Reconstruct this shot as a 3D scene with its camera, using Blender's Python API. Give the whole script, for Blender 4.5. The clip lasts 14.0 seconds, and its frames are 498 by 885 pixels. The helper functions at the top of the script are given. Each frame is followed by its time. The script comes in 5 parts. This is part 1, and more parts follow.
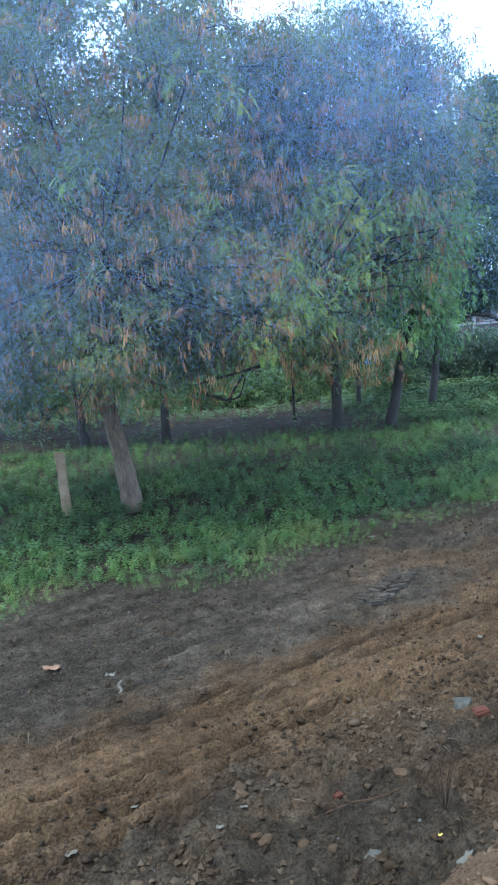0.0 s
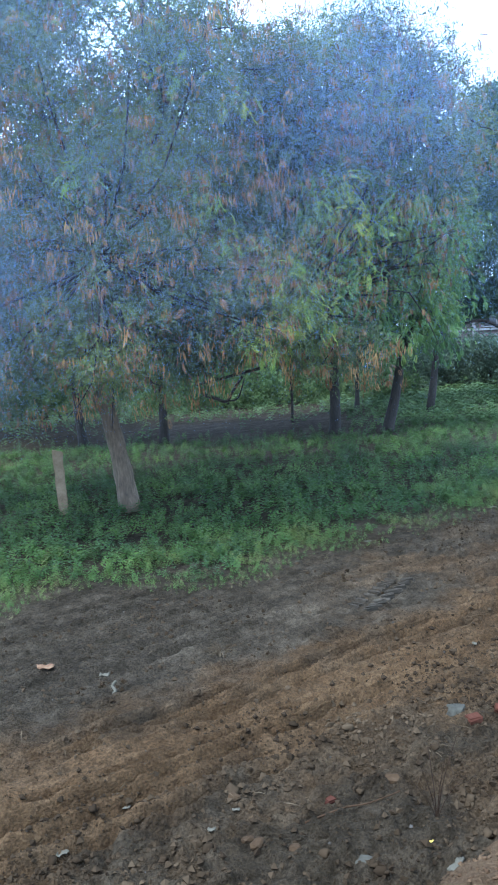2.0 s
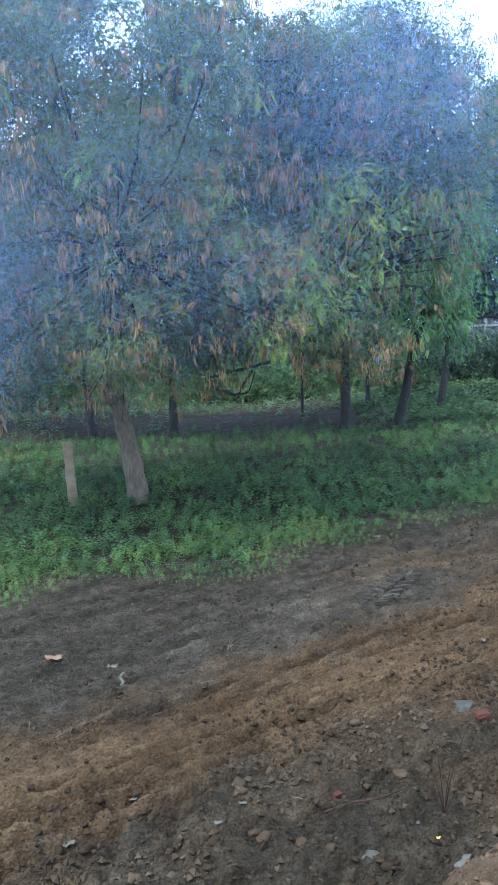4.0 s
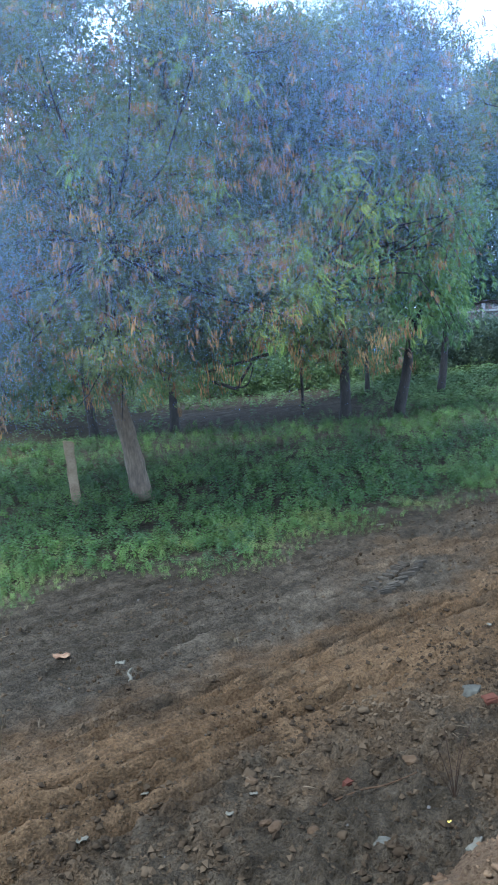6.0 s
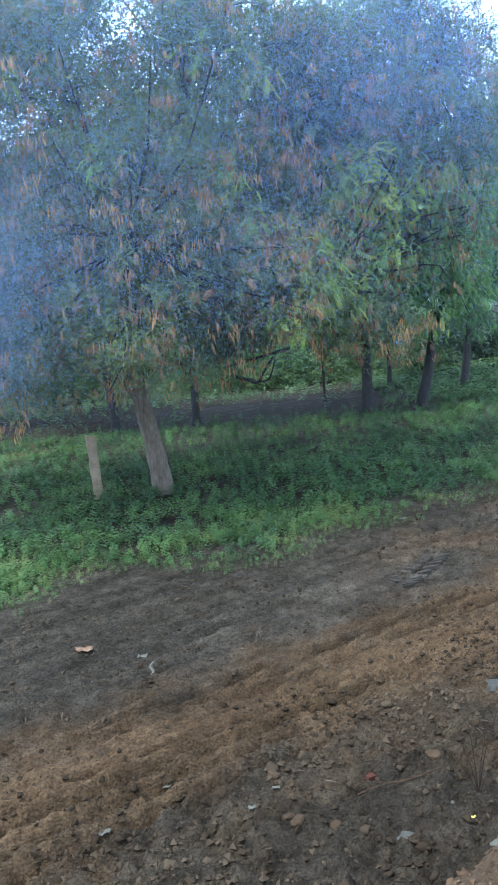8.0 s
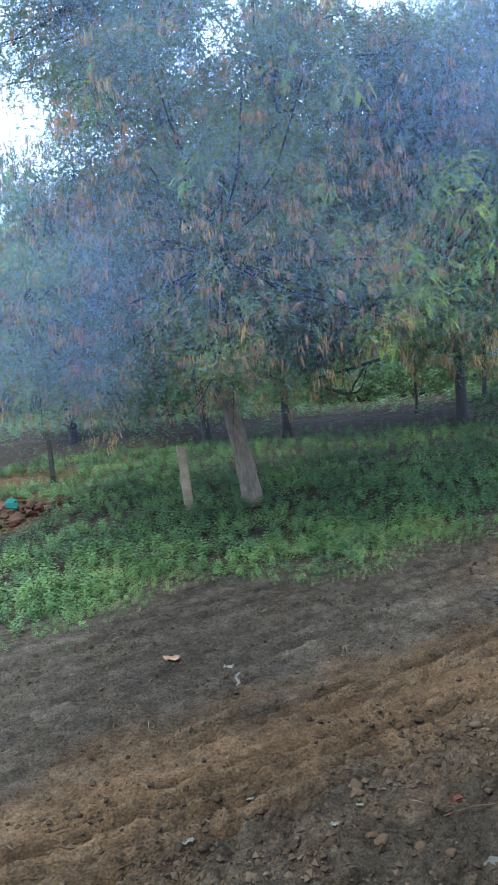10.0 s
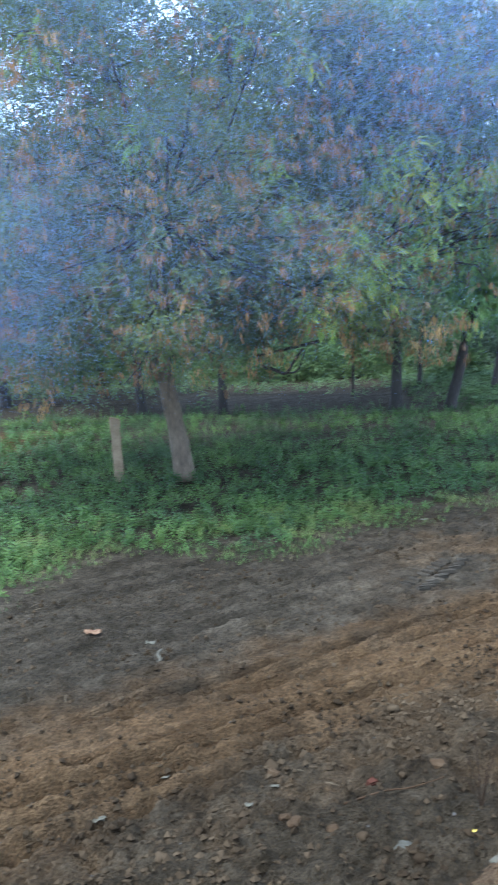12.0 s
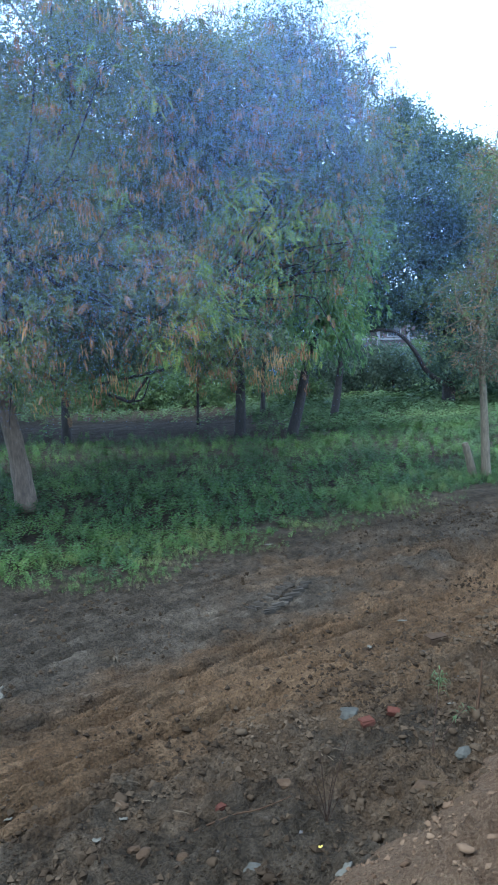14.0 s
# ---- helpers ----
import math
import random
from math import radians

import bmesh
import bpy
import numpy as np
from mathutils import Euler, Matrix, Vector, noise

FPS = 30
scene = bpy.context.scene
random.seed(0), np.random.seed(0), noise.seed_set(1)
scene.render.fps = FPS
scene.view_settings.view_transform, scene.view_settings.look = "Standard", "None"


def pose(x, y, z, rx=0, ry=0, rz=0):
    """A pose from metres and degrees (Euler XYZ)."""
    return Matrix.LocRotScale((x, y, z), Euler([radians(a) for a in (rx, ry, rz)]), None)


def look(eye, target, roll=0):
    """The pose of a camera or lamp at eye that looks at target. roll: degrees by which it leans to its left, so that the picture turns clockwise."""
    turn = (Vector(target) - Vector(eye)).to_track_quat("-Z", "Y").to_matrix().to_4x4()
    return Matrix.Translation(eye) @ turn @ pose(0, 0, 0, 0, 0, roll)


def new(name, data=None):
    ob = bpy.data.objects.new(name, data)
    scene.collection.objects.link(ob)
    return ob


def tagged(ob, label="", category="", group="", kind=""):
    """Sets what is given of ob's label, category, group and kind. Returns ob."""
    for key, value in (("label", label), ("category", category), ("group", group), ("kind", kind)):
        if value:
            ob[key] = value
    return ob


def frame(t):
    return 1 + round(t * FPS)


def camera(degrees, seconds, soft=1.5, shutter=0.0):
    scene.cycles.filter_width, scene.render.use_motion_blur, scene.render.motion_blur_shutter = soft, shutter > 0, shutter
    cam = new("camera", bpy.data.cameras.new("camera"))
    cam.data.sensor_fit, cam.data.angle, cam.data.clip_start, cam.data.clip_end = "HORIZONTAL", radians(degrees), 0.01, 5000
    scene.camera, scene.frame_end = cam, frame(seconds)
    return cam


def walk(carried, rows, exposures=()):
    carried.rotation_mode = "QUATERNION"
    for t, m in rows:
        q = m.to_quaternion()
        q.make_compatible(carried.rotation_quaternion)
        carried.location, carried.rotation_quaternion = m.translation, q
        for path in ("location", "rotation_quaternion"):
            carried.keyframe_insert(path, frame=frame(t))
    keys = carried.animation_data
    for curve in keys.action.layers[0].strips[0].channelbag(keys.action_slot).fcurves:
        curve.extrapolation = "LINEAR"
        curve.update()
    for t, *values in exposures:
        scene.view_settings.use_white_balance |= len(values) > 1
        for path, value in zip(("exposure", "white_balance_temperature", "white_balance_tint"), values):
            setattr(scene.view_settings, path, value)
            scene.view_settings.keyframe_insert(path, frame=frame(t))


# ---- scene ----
cam = camera(32.0, 14.0, 1.8, 0.5)
PATH = [
    (0, (0.156, -0.227, 2.781), (0.102, 1.757, 2.532), -4.7),
    (0.5, (0.157, -0.238, 2.797), (0.105, 1.749, 2.576), -4.3),
    (1, (0.152, -0.229, 2.79), (0.101, 1.759, 2.576), -4.1),
    (1.5, (0.154, -0.228, 2.785), (0.105, 1.758, 2.555), -4.1),
    (2, (0.15, -0.231, 2.792), (0.102, 1.753, 2.546), -3.6),
    (2.5, (0.136, -0.225, 2.787), (0.089, 1.758, 2.532), -2.4),
    (3, (0.136, -0.223, 2.784), (0.088, 1.759, 2.522), -1.9),
    (3.5, (0.138, -0.215, 2.79), (0.077, 1.767, 2.531), -2.4),
    (6, (0.159, -0.219, 2.78), (0.083, 1.761, 2.506), -5.0),
    (6.5, (0.164, -0.222, 2.782), (0.071, 1.757, 2.503), -5.5),
    (7, (0.166, -0.229, 2.778), (0.057, 1.748, 2.495), -5.8),
    (7.2, (0.163, -0.225, 2.778), (0.053, 1.752, 2.494), -5.8),
    (9.3, (0.177, -0.166, 2.748), (-0.067, 1.801, 2.482), -4.7),
    (9.5, (0.188, -0.184, 2.761), (-0.09, 1.779, 2.502), -4.9),
    (10, (0.204, -0.196, 2.772), (-0.13, 1.762, 2.536), -5.9),
    (10.5, (0.174, -0.225, 2.782), (-0.201, 1.723, 2.526), -5.0),
    (11, (0.163, -0.2, 2.757), (-0.255, 1.732, 2.45), -3.6),
    (11.5, (0.194, -0.096, 2.756), (-0.147, 1.849, 2.443), -3.3),
    (12, (0.203, -0.09, 2.758), (0.014, 1.878, 2.457), -2.4),
    (12.5, (0.183, -0.1, 2.762), (0.163, 1.881, 2.487), -0.9),
    (13, (0.194, -0.118, 2.761), (0.289, 1.862, 2.501), -0.5),
    (13.5, (0.19, -0.128, 2.761), (0.33, 1.851, 2.503), -0.8),
    (14, (0.201, -0.132, 2.755), (0.368, 1.845, 2.507), -1.5),
]
walk(cam, [(t, look(e, a, r)) for t, e, a, r in PATH], [(0, 1.95, 5030, 7), (3, 1.98, 5030, 7), (6.5, 2.0, 5030, 7), (9.5, 1.97, 5150, 7), (10.5, 1.92, 5250, 8), (11.2, 2.06, 5300, 8), (12.4, 2.06, 5080, 7), (13, 1.88, 5000, 7), (14, 1.76, 4900, 7)])

# ---- light ----
SUN_EL, SUN_AZ = radians(58), radians(-128)      # sun behind thin cloud, to the side
world = bpy.data.worlds.new("sky")
scene.world = world
world.use_nodes = True
wn, wl = world.node_tree.nodes, world.node_tree.links
wn.clear()
w_out = wn.new("ShaderNodeOutputWorld")
w_bg = wn.new("ShaderNodeBackground")
w_bg.inputs["Strength"].default_value = 0.165
w_sky = wn.new("ShaderNodeTexSky")
w_sky.sky_type = "NISHITA"
w_sky.sun_disc = False
w_sky.sun_elevation, w_sky.sun_rotation = SUN_EL, SUN_AZ
w_co = wn.new("ShaderNodeTexCoord")
w_map = wn.new("ShaderNodeMapping")
w_map.inputs["Scale"].default_value = (1.0, 1.0, 2.6)
w_noise = wn.new("ShaderNodeTexNoise")
w_noise.inputs["Scale"].default_value = 2.2
w_noise.inputs["Detail"].default_value = 5.0
w_ramp = wn.new("ShaderNodeMapRange")
w_ramp.inputs["From Min"].default_value, w_ramp.inputs["From Max"].default_value = 0.34, 0.62
w_ramp.inputs["To Min"].default_value, w_ramp.inputs["To Max"].default_value = 0.35, 0.9
w_mix = wn.new("ShaderNodeMix")
w_mix.data_type = "RGBA"
w_mix.inputs[7].default_value = (7.4, 8.9, 11.0, 1)
wl.new(w_co.outputs["Generated"], w_map.inputs["Vector"])
wl.new(w_map.outputs["Vector"], w_noise.inputs["Vector"])
wl.new(w_noise.outputs["Fac"], w_ramp.inputs["Value"])
wl.new(w_ramp.outputs["Result"], w_mix.inputs[0])
wl.new(w_sky.outputs["Color"], w_mix.inputs[6])
w_grey = wn.new("ShaderNodeTexNoise")           # darker bellies of the thin cloud
w_grey.inputs["Scale"].default_value, w_grey.inputs["Detail"].default_value = 3.1, 4.0
w_dim = wn.new("ShaderNodeMapRange")
w_dim.interpolation_type = "SMOOTHSTEP"
for k, v in zip(("From Min", "From Max", "To Min", "To Max"), (0.34, 0.56, 0.42, 1.05)):
    w_dim.inputs[k].default_value = v
w_mul = wn.new("ShaderNodeVectorMath")
w_mul.operation = "SCALE"
wl.new(w_map.outputs["Vector"], w_grey.inputs["Vector"])
wl.new(w_grey.outputs["Fac"], w_dim.inputs["Value"])
wl.new(w_mix.outputs[2], w_mul.inputs[0])
wl.new(w_dim.outputs["Result"], w_mul.inputs["Scale"])
wl.new(w_mul.outputs["Vector"], w_bg.inputs["Color"])
wl.new(w_bg.outputs["Background"], w_out.inputs["Surface"])
sun = new("sun", bpy.data.lights.new("sun", "SUN"))
sun.data.energy, sun.data.angle, sun.data.color = 1.9, radians(18), (1.0, 0.97, 0.92)
sun.matrix_world = look((0, 0, 30), (-30 * math.sin(SUN_AZ), -30 * math.cos(SUN_AZ), 30 - 30 * math.tan(SUN_EL)))

RNG = np.random.default_rng(7)


# ---- materials ----
def nodes_of(name):
    m = bpy.data.materials.new(name)
    m.use_nodes = True
    nt = m.node_tree
    return m, nt.nodes, nt.links, nt.nodes["Principled BSDF"]


def noise_node(nd, ln, scale, detail=4.0, src=None, rough=0.55):
    n = nd.new("ShaderNodeTexNoise")
    n.inputs["Scale"].default_value, n.inputs["Detail"].default_value, n.inputs["Roughness"].default_value = scale, detail, rough
    if src is None:
        src = nd.new("ShaderNodeTexCoord").outputs["Object"]
    ln.new(src, n.inputs["Vector"])
    return n.outputs["Fac"]


def ramp_node(nd, ln, fac, stops):
    r = nd.new("ShaderNodeValToRGB")
    el = r.color_ramp.elements
    while len(el) < len(stops):
        el.new(0.5)
    for e, (p, c) in zip(el, stops):
        e.position, e.color = p, (*c, 1)
    ln.new(fac, r.inputs["Fac"])
    return r.outputs["Color"]


def range_node(nd, ln, val, a, b, c=0.0, d=1.0, smooth=True):
    r = nd.new("ShaderNodeMapRange")
    r.interpolation_type = "SMOOTHSTEP" if smooth else "LINEAR"
    for k, v in zip(("From Min", "From Max", "To Min", "To Max"), (a, b, c, d)):
        r.inputs[k].default_value = v
    ln.new(val, r.inputs["Value"])
    return r.outputs["Result"]


def math_node(nd, ln, op, a, b):
    m = nd.new("ShaderNodeMath")
    m.operation = op
    for s, v in zip(m.inputs, (a, b)):
        if isinstance(v, (int, float)):
            s.default_value = v
        else:
            ln.new(v, s)
    return m.outputs[0]


def mix_node(nd, ln, fac, a, b):
    m = nd.new("ShaderNodeMix")
    m.data_type = "RGBA"
    for s, v in ((m.inputs[0], fac), (m.inputs[6], a), (m.inputs[7], b)):
        if isinstance(v, tuple):
            s.default_value = (*v, 1)
        elif isinstance(v, (int, float)):
            s.default_value = v
        else:
            ln.new(v, s)
    return m.outputs[2]


def bump_node(nd, ln, height, bsdf, strength, dist):
    b = nd.new("ShaderNodeBump")
    b.inputs["Strength"].default_value, b.inputs["Distance"].default_value = strength, dist
    ln.new(height, b.inputs["Height"])
    ln.new(b.outputs["Normal"], bsdf.inputs["Normal"])


def leaf_mat(name, stops, patch=0.6, translucent=0.3, rough=0.55, sheen=0.25):
    """Leaves: colour drifts from clump to clump and from leaf to leaf, light passes through, a faint sheen lies on
    them.
    """
    m, nd, ln, b = nodes_of(name)
    isl = nd.new("ShaderNodeNewGeometry").outputs["Random Per Island"]
    big = noise_node(nd, ln, patch, 3.0)
    f = math_node(nd, ln, "ADD", math_node(nd, ln, "MULTIPLY", isl, 0.3), math_node(nd, ln, "MULTIPLY", range_node(nd, ln, big, 0.3, 0.7), 0.7))
    col = ramp_node(nd, ln, f, stops)
    ln.new(col, b.inputs["Base Color"])
    b.inputs["Roughness"].default_value = rough
    b.inputs["Specular IOR Level"].default_value = 0.15 if rough < 0.9 else 0.02
    b.inputs["Sheen Weight"].default_value = sheen
    b.inputs["Sheen Roughness"].default_value = 0.6
    tr = nd.new("ShaderNodeBsdfTranslucent")
    ln.new(col, tr.inputs["Color"])
    mx = nd.new("ShaderNodeMixShader")
    mx.inputs[0].default_value = translucent
    ln.new(b.outputs[0], mx.inputs[1])
    ln.new(tr.outputs[0], mx.inputs[2])
    ln.new(mx.outputs[0], nd["Material Output"].inputs["Surface"])
    return m


def plain_mat(name, stops, scale=6.0, rough=0.8, bump=0.3, dist=0.01, detail=5.0, fine=40.0, metal=0.0):
    m, nd, ln, b = nodes_of(name)
    n1 = noise_node(nd, ln, scale, detail)
    n2 = noise_node(nd, ln, fine, 3.0)
    f = math_node(nd, ln, "ADD", math_node(nd, ln, "MULTIPLY", n1, 0.65), math_node(nd, ln, "MULTIPLY", n2, 0.35))
    rnd = nd.new("ShaderNodeObjectInfo").outputs["Random"]
    f = math_node(nd, ln, "ADD", f, math_node(nd, ln, "MULTIPLY", math_node(nd, ln, "SUBTRACT", rnd, 0.5), 0.16))
    ln.new(ramp_node(nd, ln, f, stops), b.inputs["Base Color"])
    b.inputs["Roughness"].default_value, b.inputs["Metallic"].default_value = rough, metal
    b.inputs["Specular IOR Level"].default_value = 0.5 if rough < 0.7 else 0.08
    bump_node(nd, ln, f, b, bump, dist)
    return m


def bark_mat(name, dark, mid, pale):
    m, nd, ln, b = nodes_of(name)
    co = nd.new("ShaderNodeTexCoord").outputs["Object"]
    mp = nd.new("ShaderNodeMapping")
    mp.inputs["Scale"].default_value = (1, 1, 0.22)
    ln.new(co, mp.inputs["Vector"])
    ridges = noise_node(nd, ln, 34.0, 6.0, mp.outputs["Vector"], 0.65)
    blot = noise_node(nd, ln, 3.0, 4.0, co)
    f = math_node(nd, ln, "ADD", math_node(nd, ln, "MULTIPLY", ridges, 0.65), math_node(nd, ln, "MULTIPLY", blot, 0.35))
    ln.new(ramp_node(nd, ln, f, [(0.32, dark), (0.5, mid), (0.68, pale)]), b.inputs["Base Color"])
    b.inputs["Roughness"].default_value = 0.9
    bump_node(nd, ln, ridges, b, 0.9, 0.03)
    return m


# pale tones carry part of the smoke haze in the leaf colour itself
M_LEAF = leaf_mat("feathery foliage", [(0.1, (0.062, 0.076, 0.046)), (0.4, (0.090, 0.112, 0.052)), (0.66, (0.118, 0.148, 0.056)), (0.95, (0.18, 0.205, 0.060))], 0.6, 0.4, 0.7, 0.05)
M_LEAF_DRY = leaf_mat("dry foliage", [(0.2, (0.11, 0.068, 0.042)), (0.6, (0.185, 0.108, 0.054)), (0.9, (0.28, 0.155, 0.066))], 0.7, 0.25, 0.7, 0.05)
M_LEAF_YOUNG = leaf_mat("young foliage", [(0.2, (0.13, 0.20, 0.045)), (0.55, (0.21, 0.285, 0.052)), (0.9, (0.35, 0.37, 0.06))], 0.9, 0.4, 0.5, 0.05)
M_LEAF_LUSH = leaf_mat("lush foliage", [(0.2, (0.082, 0.145, 0.056)), (0.55, (0.135, 0.22, 0.066)), (0.9, (0.22, 0.285, 0.07))], 0.8, 0.4, 0.6, 0.05)
M_LEAF_DULL = leaf_mat("dull grey-green foliage", [(0.2, (0.046, 0.066, 0.042)), (0.6, (0.070, 0.096, 0.056)), (0.9, (0.100, 0.128, 0.068))], 0.6, 0.35, 0.7, 0.05)
M_LEAF_DARK = leaf_mat("dark foliage", [(0.2, (0.040, 0.062, 0.044)), (0.6, (0.064, 0.098, 0.056)), (0.9, (0.105, 0.145, 0.062))], 0.5, 0.35, 0.6, 0.05)
M_POD = leaf_mat("dry seed pods", [(0.2, (0.16, 0.080, 0.036)), (0.5, (0.25, 0.130, 0.052)), (0.9, (0.35, 0.215, 0.080))], 1.4, 0.25, 0.7, 0.05)
M_WEED = leaf_mat("weed leaves", [(0.15, (0.029, 0.056, 0.012)), (0.5, (0.054, 0.099, 0.017)), (0.9, (0.096, 0.150, 0.025))], 0.8, 0.3, 0.65, 0.1)
M_WEED_EDGE = leaf_mat("low weed leaves", [(0.15, (0.050, 0.086, 0.022)), (0.5, (0.080, 0.122, 0.030)), (0.9, (0.134, 0.148, 0.044))], 1.2, 0.3, 0.6, 0.0)
M_WEED_FAR = leaf_mat("open weed leaves", [(0.15, (0.058, 0.090, 0.032)), (0.5, (0.082, 0.124, 0.040)), (0.9, (0.118, 0.158, 0.050))], 0.35, 0.35, 0.7, 0.05)
M_SAPLING = leaf_mat("narrow sapling leaves", [(0.2, (0.035, 0.055, 0.016)), (0.9, (0.075, 0.1, 0.03))], 3.0, 0.2, 0.6, 0.0)
M_STRAW = leaf_mat("dry straw", [(0.2, (0.040, 0.028, 0.016)), (0.6, (0.070, 0.050, 0.028)), (0.9, (0.115, 0.085, 0.050))], 2.0, 0.1, 0.9, 0.0)
M_DEAD = leaf_mat("withered grass", [(0.2, (0.070, 0.056, 0.026)), (0.6, (0.110, 0.090, 0.042)), (0.9, (0.150, 0.130, 0.062))], 2.0, 0.2, 0.8, 0.0)
M_CLOD_DAMP = plain_mat("damp grey soil", [(0.3, (0.024, 0.0185, 0.0120)), (0.55, (0.042, 0.033, 0.0220)), (0.75, (0.062, 0.050, 0.034))], 14.0, 0.95, 0.6, 0.01)
M_BARK = bark_mat("grey brown bark", (0.052, 0.035, 0.022), (0.118, 0.082, 0.050), (0.19, 0.137, 0.087))
# far trees' own bark; on the main tree's limbs it stands for shade
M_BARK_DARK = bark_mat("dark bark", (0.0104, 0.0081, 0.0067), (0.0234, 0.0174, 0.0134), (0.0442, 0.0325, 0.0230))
M_BARK_PALE = bark_mat("pale bark", (0.055, 0.040, 0.022), (0.118, 0.088, 0.048), (0.18, 0.138, 0.078))
M_POST = plain_mat("weathered stone post", [(0.3, (0.105, 0.072, 0.042)), (0.5, (0.185, 0.132, 0.080)), (0.7, (0.25, 0.185, 0.115))], 5.0, 0.9, 0.5, 0.01)
M_POLE = plain_mat("whitewashed pole", [(0.3, (0.1739, 0.1421, 0.0866)), (0.6, (0.2692, 0.2239, 0.1409))], 6.0, 0.85)
M_STONE = plain_mat("grey stone", [(0.3, (0.030, 0.026, 0.018)), (0.55, (0.052, 0.046, 0.032)), (0.75, (0.075, 0.066, 0.048))], 8.0, 0.85)
M_RUBBLE = plain_mat("brown rubble", [(0.3, (0.026, 0.0150, 0.0070)), (0.55, (0.046, 0.0275, 0.0130)), (0.75, (0.068, 0.042, 0.021))], 8.0, 0.9)
M_BRICK = plain_mat("broken red brick", [(0.3, (0.034, 0.0115, 0.0060)), (0.55, (0.050, 0.0170, 0.0088)), (0.75, (0.066, 0.028, 0.0150))], 14.0, 0.9)
M_WHITE = plain_mat("white scrap", [(0.3, (0.056, 0.047, 0.030)), (0.6, (0.088, 0.076, 0.052))], 14.0, 0.75, 0.15)
M_TAN = plain_mat("tan paper scrap", [(0.3, (0.10, 0.050, 0.026)), (0.6, (0.155, 0.095, 0.052)), (0.75, (0.20, 0.15, 0.10))], 16.0, 0.8, 0.15)
M_TEAL = plain_mat("teal painted scrap", [(0.3, (0.0080, 0.046, 0.030)), (0.6, (0.0130, 0.070, 0.046)), (0.75, (0.030, 0.085, 0.058))], 8.0, 0.7, 0.1)
M_WOOD = plain_mat("dry stick", [(0.3, (0.0185, 0.0104, 0.0047)), (0.55, (0.0375, 0.0207, 0.0097)), (0.75, (0.0561, 0.0329, 0.0155))], 20.0, 0.9)
M_DEBRIS = plain_mat("dusty rubble soil", [(0.3, (0.0320, 0.0170, 0.0075)), (0.5, (0.0544, 0.0306, 0.0151)), (0.72, (0.0800, 0.0483, 0.0261))], 7.0, 0.95, 0.8, 0.04)
M_TWIG = plain_mat("dark twig", [(0.3, (0.0120, 0.0073, 0.0040)), (0.6, (0.0280, 0.0162, 0.0089))], 20.0, 0.9)
M_WALL = plain_mat("faded pink plaster", [(0.3, (0.070, 0.052, 0.049)), (0.6, (0.100, 0.078, 0.072))], 0.8, 0.9, 0.1)
M_TRIM = plain_mat("pale plaster band", [(0.3, (0.1386, 0.1358, 0.1309)), (0.6, (0.1764, 0.1736, 0.1666))], 1.5, 0.85, 0.1)
M_BLUE = plain_mat("blue tarpaulin", [(0.3, (0.03, 0.09, 0.24)), (0.6, (0.05, 0.14, 0.33))], 4.0, 0.6, 0.2)
M_YLEAF = plain_mat("fallen yellow leaf", [(0.3, (0.280, 0.196, 0.035)), (0.6, (0.420, 0.315, 0.056))], 14.0, 0.7, 0.1)
M_GLASS_DARK = plain_mat("dark window glass", [(0.3, (0.02, 0.022, 0.025)), (0.6, (0.04, 0.043, 0.047))], 2.0, 0.15, 0.0)

# the lane runs along LU; LV points across it, away from the camera
LU, LV = (0.81, 0.59), (-0.59, 0.81)


